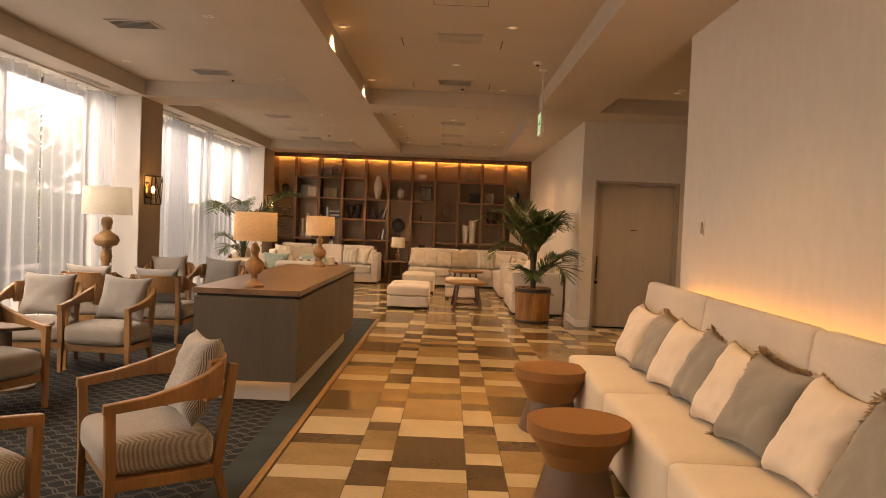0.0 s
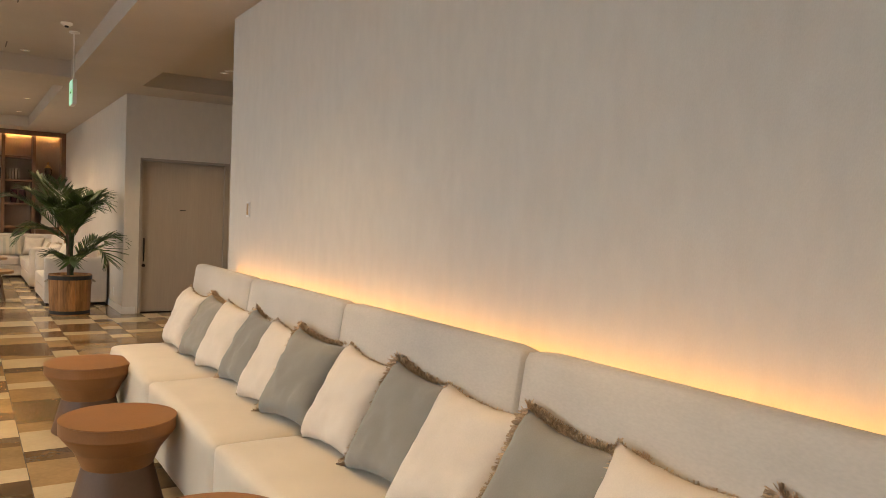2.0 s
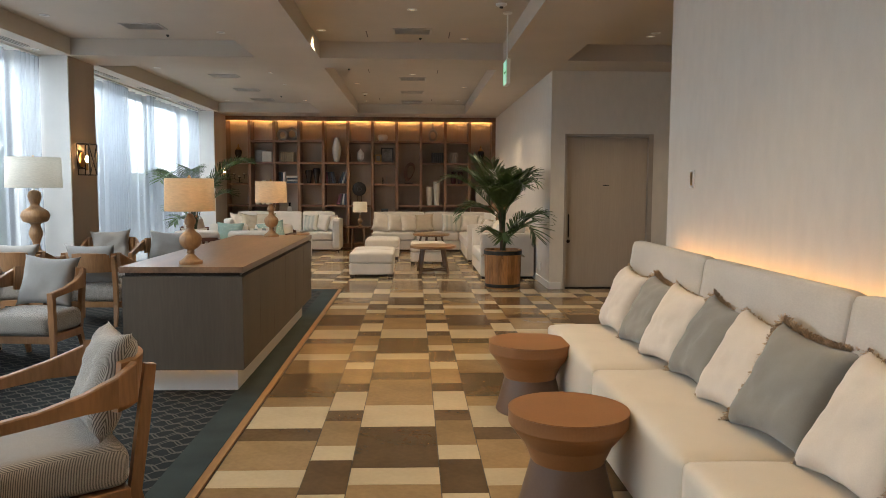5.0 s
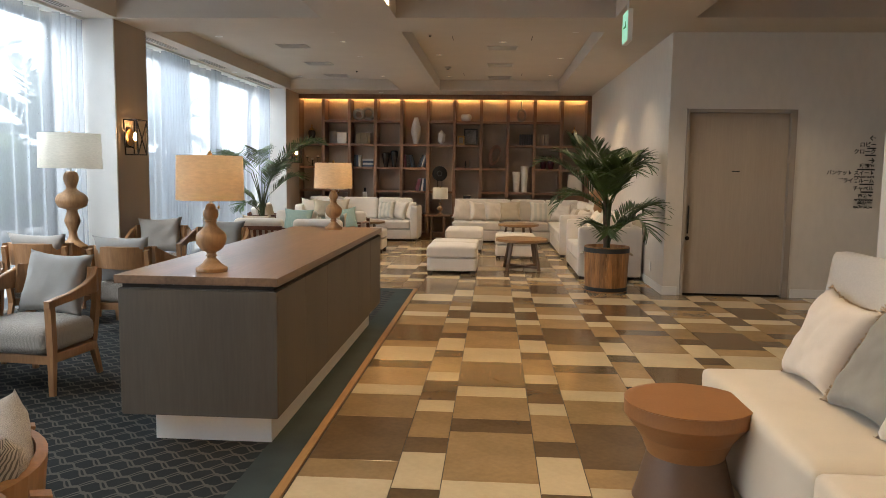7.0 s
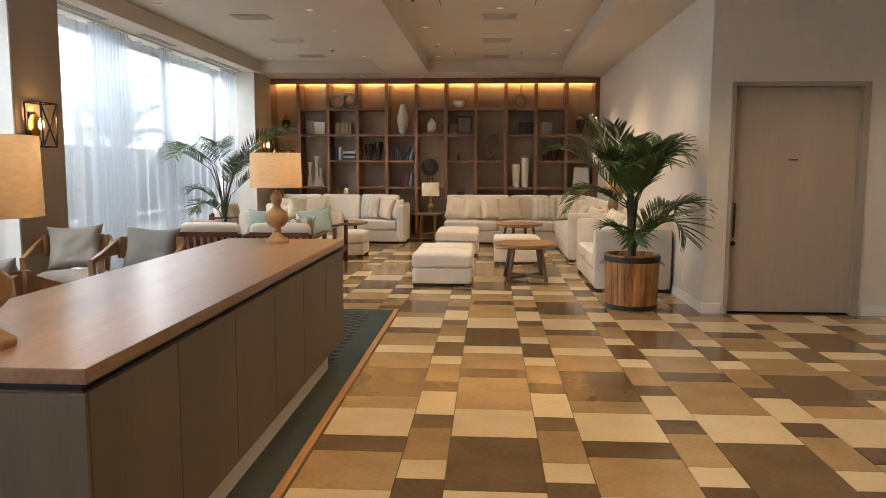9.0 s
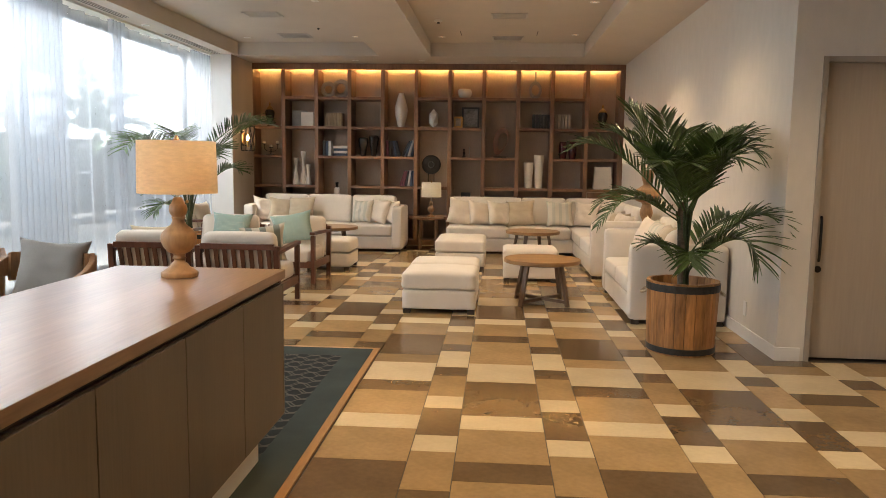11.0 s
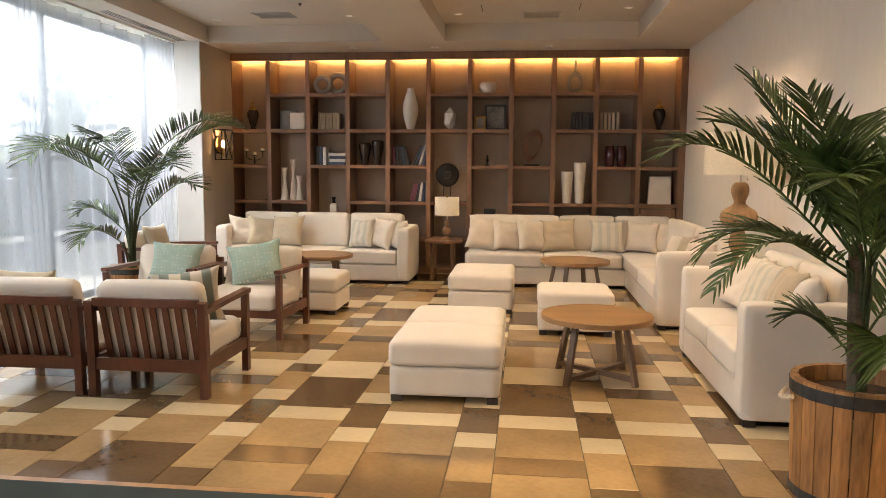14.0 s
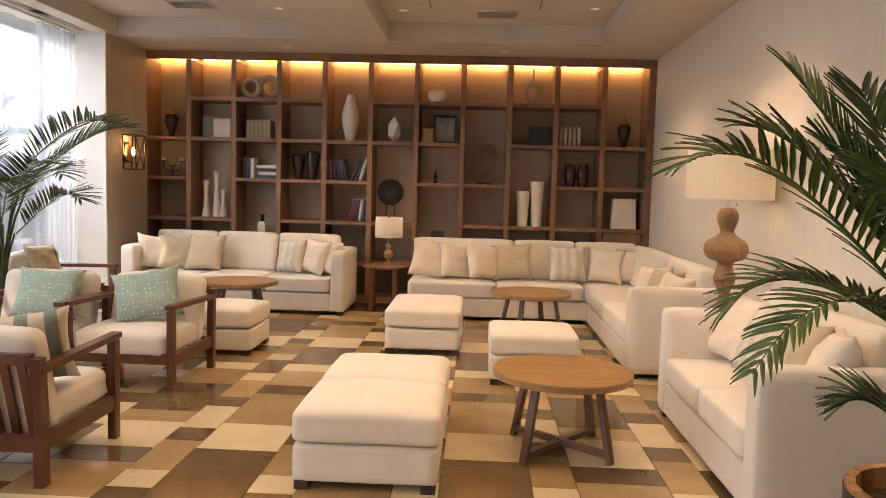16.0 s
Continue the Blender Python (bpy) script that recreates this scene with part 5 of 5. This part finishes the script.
def sconce(y):
    t = thing("wall_sconce", "black iron cage wall sconce with a glowing bulb", "wall lamp", pose(WX, y, 1.58), group="wall sconces")
    part("back_plate", box(0, 0.012, -0.05, 0.05, 0.08, 0.32), M["black"], t)
    for y_ in (-0.13, 0.13):
        for x_ in (0.02, 0.17):
            part("cage_bar", sweep([(x_, y_ * 0.8, 0), (x_, y_, 0.4)], 0.012, 0.012, up=(1, 0, 0)), M["black"], t)
    for z, s in ((0.0, 0.8), (0.4, 1.0)):
        bm = bmesh.new()
        for a, b in (((0.02, -0.13 * s, z), (0.17, -0.13 * s, z)), ((0.17, -0.13 * s, z), (0.17, 0.13 * s, z)), ((0.17, 0.13 * s, z), (0.02, 0.13 * s, z)), ((0.02, 0.13 * s, z), (0.02, -0.13 * s, z))):
            sweep([a, b], 0.012, 0.012, bm)
        part("cage_frame", bm, M["black"], t)
    for s in (-1, 1):
        part("cross_bar", sweep([(0.17, -0.104 * s, 0), (0.17, 0.13 * s, 0.4)], 0.01, 0.01, up=(1, 0, 0)), M["black"], t)
    holder = part("candle_tube", tube([(0.09, 0, 0.06), (0.09, 0, 0.16)], 0.014, 10), M["gold"], t)
    part("holder", sweep([(0.01, 0, 0.1), (0.09, 0, 0.07)], 0.014, 0.014), M["black"], t)
    part("bulb", moved(lathe(smooth_profile([(0.012, 0), (0.026, 0.04), (0.016, 0.08), (0.003, 0.1)]), 14), pose(0.09, 0, 0.16)), M["bulb"], holder, "glowing candle bulb", smooth=True)
    part("reflector", moved(lathe([(0.002, 0), (0.1, 0.004), (0.1, 0.01)], 24), pose(0.02, 0, 0.2, 0, 90)), M["gold"], t, "round brass reflector")
    lamp("sconce_light", "POINT", (WX + 0.09, y, 1.86), SCONCE, WARM, size=0.02)


sconce(10.98)
sconce(18.15)

# ---- things: console ----
con = thing("console_cabinet", "long greige console cabinet with a wooden top", "cabinet", pose(0, 0, 0))
X0, X1, Y0, Y1 = -1.86, -1.03, 5.99, 9.39
part("plinth", box(X0 + 0.12, X1 - 0.09, Y0 + 0.17, Y1 - 0.17, 0.008, 0.19), M["white"], con, "white recessed plinth")
part("body", box(X0 + 0.02, X1 - 0.02, Y0 + 0.02, Y1 - 0.02, 0.19, 0.835), M["console"], con)
part("recess", box(X0 + 0.03, X1 - 0.03, Y0 + 0.03, Y1 - 0.03, 0.835, 0.858), M["shadow_gap"], con, "dark shadow gap under the top")
part("worktop", box(X0, X1, Y0, Y1, 0.858, CONTOP, 0.003), M["contop"], con, "brown oak top")
for side, xa in ((1, X1 - 0.02), (-1, X0 + 0.008)):
    for k in range(6):
        ya, yb = Y0 + 0.022 + (Y1 - Y0 - 0.044) * k / 6 + 0.0025, Y0 + 0.022 + (Y1 - Y0 - 0.044) * (k + 1) / 6 - 0.0025
        part("door", box(xa, xa + 0.012, ya, yb, 0.19, 0.83, 0.0015, 1), M["console"], con)
part("end_panel", box(X0 + 0.022, X1 - 0.008, Y0 + 0.006, Y0 + 0.02, 0.19, 0.83, 0.0015, 1), M["console"], con)
part("end_panel", box(X0 + 0.022, X1 - 0.008, Y1 - 0.02, Y1 - 0.006, 0.19, 0.83, 0.0015, 1), M["console"], con)
# glow lines added to warm the plinth's top edge; no light fitting known here
part("under_light", box(X0 + 0.1, X1 - 0.065, Y0 + 0.145, Y0 + 0.15, 0.183, 0.189), M["led"], con, "warm glowing line added under the cabinet to brighten the plinth")
part("under_light", box(X1 - 0.07, X1 - 0.065, Y0 + 0.15, Y1 - 0.2, 0.183, 0.189), M["led"], con, "warm glowing line added under the cabinet to brighten the plinth")


# ---- things: bench ----
bench = thing("bench_sofa", "long built-in cream bench with upholstered back and glowing top edge", "bench", pose(0, 0, 0))
YS = [6.28, 4.93, 3.55, 2.17, 0.79, -0.59, -1.97]
part("kick", box(1.2, 1.86, -1.95, 6.24, 0, 0.06), M["shadow_gap"], bench, "dark recessed kick board")
for ya, yb in zip(YS[1:], YS):
    part("seat", pad(1.09, 1.66, ya + 0.003, yb - 0.003, 0.05, 0.462, 0.045, 0.014, 16, ya), M["benchseat"], bench, smooth=True)
    bm = pad(-0.06, 0.06, ya + 0.003, yb - 0.003, 0.0, 0.66, 0.04, 0, 14, ya)
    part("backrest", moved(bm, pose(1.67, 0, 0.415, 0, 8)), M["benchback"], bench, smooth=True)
part("led_strip", box(1.955, 1.975, -1.95, 6.24, 0.95, 0.965), M["led"], bench, "warm glowing light strip")
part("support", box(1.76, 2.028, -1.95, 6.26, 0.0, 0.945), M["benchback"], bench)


def slump(bm):
    """Lets a standing cushion sag sideways towards local +x, one upper corner peaking."""
    for v in bm.verts:
        f = v.co.z / 0.44
        v.co = Vector((v.co.x + 0.11 * f, v.co.y, v.co.z * (1 - 0.2 * v.co.x * f)))
    return bm


def fringed(y, k, rz, lean, x):
    grey = k % 2
    t = pillow("grey linen pillow with a frayed tan fringe" if grey else "cream cotton pillow with a frayed edge", "pgrey" if grey else "pcream", x, y, 0.465, rz, lean, 0.47, 0.46, 0.17, k, 0, "bench pillows", slump)
    rnd = random.Random(k)
    bm = bmesh.new()
    n = 2600 if grey else 600
    for i in range(n):
        s = rnd.random()
        edge = (0, 0, 1, 2)[i % 4]
        w = 0.228
        if edge == 0:
            p, o = Vector((w * (2 * s - 1), 0, 0.455 - 0.03 * (1 - (2 * s - 1) ** 2))), Vector((0, 0, 1))
        elif edge == 1:
            p, o = Vector((-w + 0.025 * (1 - (2 * s - 1) ** 2), 0, 0.455 * s)), Vector((-1, 0, 0))
        else:
            p, o = Vector((w - 0.025 * (1 - (2 * s - 1) ** 2), 0, 0.455 * s)), Vector((1, 0, 0))
        o = (o + Vector((rnd.uniform(-0.7, 0.7), rnd.uniform(-1.1, 0.5), rnd.uniform(-0.5, 0.6)))).normalized()
        ll = rnd.uniform(0.02, 0.04) if grey else rnd.uniform(0.006, 0.02)
        side = o.cross(Vector((rnd.random(), rnd.random(), rnd.random()))).normalized() * 0.004
        a, b, c, d = (bm.verts.new(q) for q in (p - side, p + side, p + o * ll + side * 0.6 + Vector((0, 0, -0.006)), p + o * ll - side * 0.6 + Vector((0, 0, -0.006))))
        bm.faces.new((a, b, c, d))
    part("fringe", slump(bm), M["fringe"], t, "frayed tan fringe")
    return t


for k, y in enumerate(BENCH_PILLOWS):
    fringed(y, k, -82 + ((k * 37) % 11) - 5, 20 + (k * 13) % 5, 1.47 + 0.01 * ((k * 5) % 4))


def drum_stool(x, y, z=0.0):
    t = thing("drum_stool", "brown hourglass drum side table beside the bench", "side table", pose(x, y, z), group="hourglass side tables")
    part("top", lathe([(0.268, 0.448), (0.272, 0.45), (0.272, 0.453), (0.002, 0.4535)], 96, False), M["stool"], t, "flat lacquered top")
    part("upper", lathe([(0.165, 0.22), (0.20, 0.30), (0.26, 0.375), (0.27, 0.39), (0.27, 0.448)], 96), M["stool"], t)
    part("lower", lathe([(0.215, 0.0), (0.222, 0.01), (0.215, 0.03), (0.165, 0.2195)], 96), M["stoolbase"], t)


drum_stool(0.82, 4.2)
drum_stool(0.88, 5.68)
drum_stool(0.86, 2.72)


# ---- things: barrel armchairs ----
def band(path, heights, thick=0.04):
    """A bent wooden rail whose top edge follows the path and whose depth grows along it."""
    bm = bmesh.new()
    rings = []
    n = len(path)
    for i, p in enumerate(path):
        d = Vector(path[min(i + 1, n - 1)]) - Vector(path[max(i - 1, 0)])
        side = Vector((d.y, -d.x, 0)).normalized() * thick / 2
        p, h = Vector(p), heights[i]
        rings.append([bm.verts.new(q) for q in (p - side - Vector((0, 0, h)), p + side - Vector((0, 0, h)), p + side - Vector((0, 0, 0.006)), p + side * 0.7, p - side * 0.7, p - side - Vector((0, 0, 0.006)))])
    for a, b in zip(rings, rings[1:]):
        for k in range(6):
            bm.faces.new((a[k], a[(k + 1) % 6], b[(k + 1) % 6], b[k]))
    bm.faces.new(rings[0][::-1])
    bm.faces.new(rings[-1])
    return bm


def barrel_chair():
    """Faces local -y; origin at the floor under the seat's middle."""
    t = thing("barrel_armchair", "oak armchair with curved wraparound back and striped seat", "armchair", group="oak armchairs")
    part("seat_frame", box(-0.29, 0.29, -0.28, 0.26, 0.19, 0.25, 0.006), M["oak"], t)
    part("seat_cushion", pad(-0.295, 0.295, -0.32, 0.27, 0.25, 0.42, 0.06, 0.03), M["seatstripe"], t, "finely striped plump seat cushion", smooth=True)
    for s in (-1, 1):
        part("front_leg", sweep([(s * 0.315, -0.30, 0), (s * 0.315, -0.29, 0.3), (s * 0.315, -0.30, 0.60)], 0.045, 0.05, up=(0, 1, 0), taper=[0.7, 1, 1]), M["oak"], t)
        part("back_leg", sweep([(s * 0.25, 0.36, 0), (s * 0.24, 0.29, 0.22), (s * 0.25, 0.33, 0.48), (s * 0.25, 0.37, 0.73)], 0.04, 0.055, up=(0, 1, 0), taper=[0.7, 1, 1, 0.9]), M["oak"], t)
        path = [(s * 0.315, -0.33, 0.60), (s * 0.33, -0.12, 0.625), (s * 0.332, 0.06, 0.665), (s * 0.318, 0.20, 0.71), (s * 0.278, 0.29, 0.752)]
        part("armrest", band(path, [0.045, 0.05, 0.075, 0.12, 0.16]), M["oak"], t)
    bm = bmesh.new()
    n = 14
    rows = []
    for i in range(n + 1):
        a = radians(-62 + 124 * i / n)
        rows.append([bm.verts.new((rr * math.sin(a) * 0.99, 0.055 + rr * math.cos(a) * 1.0 + (z - 0.55) * 0.12, z)) for rr, z in ((0.30, 0.56), (0.33, 0.56), (0.33, 0.75), (0.30, 0.755))])
    for a, b in zip(rows, rows[1:]):
        for k in range(4):
            bm.faces.new((a[k], a[(k + 1) % 4], b[(k + 1) % 4], b[k]))
    bm.faces.new(rows[0])
    bm.faces.new(rows[-1][::-1])
    part("backrest", bm, M["oak"], t, "curved oak back panel")
    for o in t.children:
        for v in o.data.vertices:
            v.co.y *= 0.86
    return t


M["seatstripe"] = seat_stripe("seat_fine_stripe", (0.52, 0.46, 0.39), (0.11, 0.10, 0.09), 58)
CHAIRS = [(-1.34, 3.92, 126, "stripe"), (-2.98, 7.08, 174, "pgrey"), (-3.15, 8.85, 0, "pgrey"), (-3.82, 10.75, 195, "pgrey"), (-3.10, 10.62, 182, "pgrey"),
          (-3.68, 7.15, 190, "pgrey"), (-4.0, 8.95, 8, "pgrey"), (-3.15, 5.45, 250, "stripe"), (-1.98, 3.25, 330, "stripe")]
bc = barrel_chair()
for k, (x, y, rz, m_) in enumerate(CHAIRS):
    pz = pose(x, y, 0.008, 0, 0, rz + 180)
    c = bc if k == 0 else copy_thing(bc, pz)
    c.matrix_basis = pz
    pm = pz @ pose(0, 0.14, 0.425, -18, (k * 5) % 7 - 3, (k * 11) % 9 - 4)
    thing("throw_pillow", "grey ticking-striped pillow on an oak armchair" if m_ == "stripe" else "grey linen pillow on an oak armchair", "pillow", pm, group="armchair pillows", bm=cushion(0.50, 0.44, 0.16, k + 90), material=M["stripe" if m_ == "stripe" else "pgreylight"], smooth=True)

lt = thing("low_table", "low round table among the oak armchairs", "table", pose(-3.42, 6.2, 0.008))
part("tabletop", lathe([(0.33, 0.50), (0.35, 0.505), (0.35, 0.525), (0.34, 0.53)], 48), M["contop"], lt)
part("pedestal", lathe([(0.22, 0), (0.22, 0.02), (0.05, 0.05), (0.045, 0.5)], 32), M["legoak"], lt)

# ---- things: ceiling and wall fittings ----
def grille(x, y, w, d, label, slats, material="vent"):
    t = thing("ceiling_vent", label, "ceiling vent", pose(x, y, 3.29), group="ceiling vents")
    bm = box(-w / 2, w / 2, -d / 2, -d / 2 + 0.025, -0.012, 0)
    box(-w / 2, w / 2, d / 2 - 0.025, d / 2, -0.012, 0, bm=bm)
    box(-w / 2, -w / 2 + 0.025, -d / 2 + 0.025, d / 2 - 0.025, -0.012, 0, bm=bm)
    box(w / 2 - 0.025, w / 2, -d / 2 + 0.025, d / 2 - 0.025, -0.012, 0, bm=bm)
    part("frame", bm, M[material], t)
    part("backing", box(-w / 2 + 0.025, w / 2 - 0.025, -d / 2 + 0.025, d / 2 - 0.025, -0.004, -0.001), M["slot"], t)
    for k in range(slats):
        y_ = -d / 2 + 0.025 + (d - 0.05) * (k + 0.5) / slats
        part("slat", moved(box(-w / 2 + 0.025, w / 2 - 0.025, -0.012, 0.012, -0.002, 0.002), pose(0, y_, -0.012, 30)), M[material], t)


for x, y in ((-3.05, 7.6), (-3.02, 9.9), (-3.1, 17.2), (0.1, 9.98), (0.08, 17.4)):
    grille(x, y, 0.46, 0.32, "slatted metal air vent in the ceiling", 6)
for x, y in ((-3.05, 13.78), (-3.08, 15.6), (0.1, 13.9), (0.08, 15.7), (0.13, 7.65)):
    grille(x, y, 0.46, 0.32, "fine grey air return grille in the ceiling", 14)
for y in (4.4, 7.2, 9.6, 12.3, 14.2, 16.3, 17.1):
    t = thing("slot_diffuser", "long slotted air diffuser above the curtain", "ceiling vent", pose(-4.46, y, CEIL), group="slot diffusers")
    part("frame", box(-0.05, 0.05, -0.5, 0.5, -0.008, 0), M["vent"], t)
    for dx in (-0.022, 0.022):
        part("slot", box(dx - 0.012, dx + 0.012, -0.48, 0.48, -0.0095, -0.008), M["slot"], t)


def downlight(x, y, z, lit):
    t = thing("downlight", "small round recessed ceiling downlight", "ceiling light", pose(x, y, z), group="ceiling downlights")
    part("trim_ring", lathe([(0.055, 0), (0.055, -0.006), (0.032, -0.006), (0.03, 0.0)], 24, False), M["white"], t)
    part("lens", lathe([(0.03, -0.0025), (0.002, -0.003)], 20, False), M["downlight"] if lit else M["chrome"], t)


for x, y in DOWNLIGHTS + BENCHLIGHTS:
    downlight(x, y, 3.29, True)
for x, y in ((-3.9, 6.8), (-3.9, 9.4), (-2.2, 7.2), (-2.2, 10.2), (-3.9, 13.0), (-3.9, 17.4), (-2.2, 12.6), (-2.2, 14.8), (3.0, 9.9)):
    downlight(x, y, 3.29, False)
for x, y in ((-2.4, 18.35), (-1.3, 18.35), (0.2, 18.35), (-4.45, 10.3), (-4.45, 15.2)):
    downlight(x, y, CEIL, False)
for x, y in ((-0.9, 12.9), (0.3, 12.2), (-2.6, 16.6), (0.2, 10.4), (-2.9, 10.4)):
    thing("sprinkler_head", "tiny dark ceiling sensor", "sensor", pose(x, y, 3.29), group="ceiling sensors", bm=lathe([(0.018, 0), (0.018, -0.01), (0.008, -0.025)], 12), material=M["iron"])
for x, y in ((-0.85, 16.0), (1.0, 8.6)):
    t = thing("smoke_detector", "small white smoke detector on the ceiling", "smoke detector", pose(x, y, 3.29), group="smoke detectors")
    part("housing", lathe([(0.055, 0), (0.055, -0.015), (0.035, -0.03)], 24), M["white"], t)
    part("sensor", lathe([(0.02, -0.03), (0.018, -0.045)], 14), M["iron"], t)
for x0, x1, y in ((-0.45, 0.55, 10.2), (-0.6, 0.5, 17.0), (-0.6, 0.5, 13.1), (-0.45, 0.55, 7.9)):
    for x in (x0, x1):
        thing("air_slot", "thin dark slot cut in the ceiling", "ceiling slot", pose(x, y, 3.29), group="ceiling slots", bm=box(-0.006, 0.006, -0.18, 0.18, -0.002, 0), material=M["slot"])
t = thing("access_panel", "flush square ceiling access panel", "access panel", pose(0.12, 6.35, 3.29))
part("panel", box(-0.22, 0.22, -0.22, 0.22, -0.002, 0), M["ceiling"], t)
for a in range(4):
    part("edge", moved(box(-0.23, 0.23, 0.222, 0.228, -0.003, 0), pose(0, 0, 0, 0, 0, 90 * a)), M["slot"], t)

ex = thing("exit_sign", "hanging green and white exit sign", "exit sign", pose(1.11, 8.97, 0))
part("rod", tube([(0, 0, 2.79), (0, 0, 3.29)], 0.008, 8), M["white"], ex)
part("canopy", lathe([(0.05, 3.29), (0.05, 3.275)], 20), M["white"], ex)
part("housing", box(-0.02, 0.02, -0.13, 0.13, 2.53, 2.79, 0.004), M["white"], ex)
face = part("face", box(-0.0235, -0.02, -0.12, 0.12, 2.54, 2.78), M["exitgreen"], ex, "softly glowing green and white face")
part("arrow", moved(box(-0.0255, -0.0236, -0.06, 0.06, 2.65, 2.67), Matrix.Identity(4)), M["exitmark"], face)
part("arrow_head", moved(box(-0.001, 0.001, -0.035, 0.035, -0.01, 0.01), pose(-0.025, -0.045, 2.675, 45)), M["exitmark"], face)

sw = thing("wall_switch", "pale wall switch plate on the bench wall", "switch", pose(BX, 5.99, 1.51))
part("plate", box(-0.008, 0, -0.035, 0.035, -0.06, 0.06, 0.002), M["white"], sw)
part("rocker", box(-0.012, -0.008, -0.015, 0.02, -0.045, 0.045, 0.001), M["gold"], sw)
for y in (12.2,):
    so = thing("wall_outlet", "white wall outlet low on the lounge wall", "outlet", pose(RX, y, 0.25))
    part("plate", box(-0.007, 0, -0.035, 0.035, -0.06, 0.06, 0.002), M["white"], so)


def lettering(text, x, z, size):
    cu = bpy.data.curves.new("lettering", "FONT")
    cu.body, cu.size, cu.align_x, cu.extrude = text, size, "RIGHT", 0.001
    cu.offset = 0.0015
    ob = new("lettering", cu)
    ob.matrix_world = pose(x, 11.477, z, 90)
    me = bpy.data.meshes.new_from_object(ob)
    bpy.data.objects.remove(ob)
    o = new("lettering", me)
    me.materials.clear()
    me.materials.append(M["ink"])
    o.matrix_basis = pose(x, 11.477, z, 90)
    o.parent = sign
    return o


sign = thing("wall_sign", "black direction lettering on the corridor wall", "wall sign", pose(0, 0, 0))
for text, z, size in (("←", 1.86, 0.09), ("ロビー", 1.79, 0.062), ("クローク", 1.71, 0.062), ("→", 1.60, 0.09), ("喫煙室", 1.545, 0.058), ("バンケット スイート", 1.465, 0.058), ("ブライズルーム", 1.375, 0.058), ("チャペル", 1.285, 0.058), ("更衣室", 1.195, 0.058), ("美容室", 1.11, 0.058),
                      ("BANQUET SUITE", 1.43, 0.03), ("FITTING ROOM", 1.16, 0.03), ("BEAUTY SALON", 1.075, 0.03)):
    lettering(text, 4.42, z, size)
for z, w in ((1.76, 0.10), (1.68, 0.12), (1.515, 0.2), (1.345, 0.16), (1.255, 0.14)):
    part("small_print", box(4.42 - w, 4.42, 11.476, 11.479, z, z + 0.017), M["ink"], sign)

# ---- floor tiles ----
U = 0.2217
WIDE_A = [("B", 3), ("W", 2), ("T", 3), ("B", 1), ("T", 2), ("W", 1)]
WIDE_B = [("B", 3), ("T", 2), ("W", 1), ("T", 2), ("B", 1), ("W", 2), ("T", 1)]
NARROW = [("B", 2), ("W", 1), ("T", 2), ("B", 1), ("W", 2), ("B", 1), ("T", 2), ("W", 1)]
PX = 0.681
GAP = 0.004
floor_ob = bpy.data.objects["floor"]
TILE_MESH = {}
rest = {c: ([], []) for c in "BTW"}
made_tiles = 0


def tile_mesh(c, w, h):
    key = (c, round(w, 3), round(h, 3))
    if key not in TILE_MESH:
        TILE_MESH[key] = mesh_from(box(-w / 2, w / 2, -h / 2, h / 2, -0.006, 0.0, 0.0012, 1), "tile", M["tile"][c])
    return TILE_MESH[key]


def lay(c, x0, x1, y0, y1):
    global made_tiles
    xa, ya = max(x0, -4.95), max(y0, -3.1)
    xb, yb = min(x1, 5.19), min(y1, 19.4)
    if yb <= 11.445 and xa < -0.885:
        xa = max(xa, -0.885)
    elif xa < -0.885 and ya < 11.445:
        ya = 11.445
    if ya < 11.48 < yb and xb > RX + 0.3:
        yb = 11.47
    if ya >= 11.47 and xa > RX:
        return
    if xb - xa < 0.02 or yb - ya < 0.02:
        return
    xa, xb, ya, yb = xa + GAP / 2, xb - GAP / 2, ya + GAP / 2, yb - GAP / 2
    near = -0.9 < xa < 1.6 and 3.0 < ya < 15.2
    if near and made_tiles < 300:
        ob = new("tile", tile_mesh(c, xb - xa, yb - ya))
        ob.matrix_basis = Matrix.Translation(((xa + xb) / 2, (ya + yb) / 2, 0))
        ob.parent = floor_ob
        made_tiles += 1
    else:
        v, f = rest[c]
        n = len(v)
        e = 0.0012
        v += [(xa, ya, -0.006), (xb, ya, -0.006), (xb, yb, -0.006), (xa, yb, -0.006), (xa + e, ya + e, 0), (xb - e, ya + e, 0), (xb - e, yb - e, 0), (xa + e, yb - e, 0)]
        f += [(n, n + 1, n + 5, n + 4), (n + 1, n + 2, n + 6, n + 5), (n + 2, n + 3, n + 7, n + 6), (n + 3, n, n + 4, n + 7), (n + 4, n + 5, n + 6, n + 7)]


for col in range(-7, 8):
    xw0 = -0.20 + col * PX
    for x0, x1, seq, y0 in ((xw0, xw0 + 0.455, WIDE_A if col % 2 == 0 else WIDE_B, 10.0 if col % 2 == 0 else 11.31), (xw0 + 0.455, xw0 + PX, NARROW, 9.67)):
        y = y0 - 6 * 12 * U
        for _ in range(11):
            for c, n in seq:
                lay(c, x0, x1, y, y + n * U)
                y += n * U
for c, (v, f) in rest.items():
    me = bpy.data.meshes.new("tiles")
    me.from_pydata(v, [], f)
    me.materials.append(M["tile"][c])
    ob = new("tiles", me)
    ob.parent = floor_ob
    tagged(ob, kind="stuff")
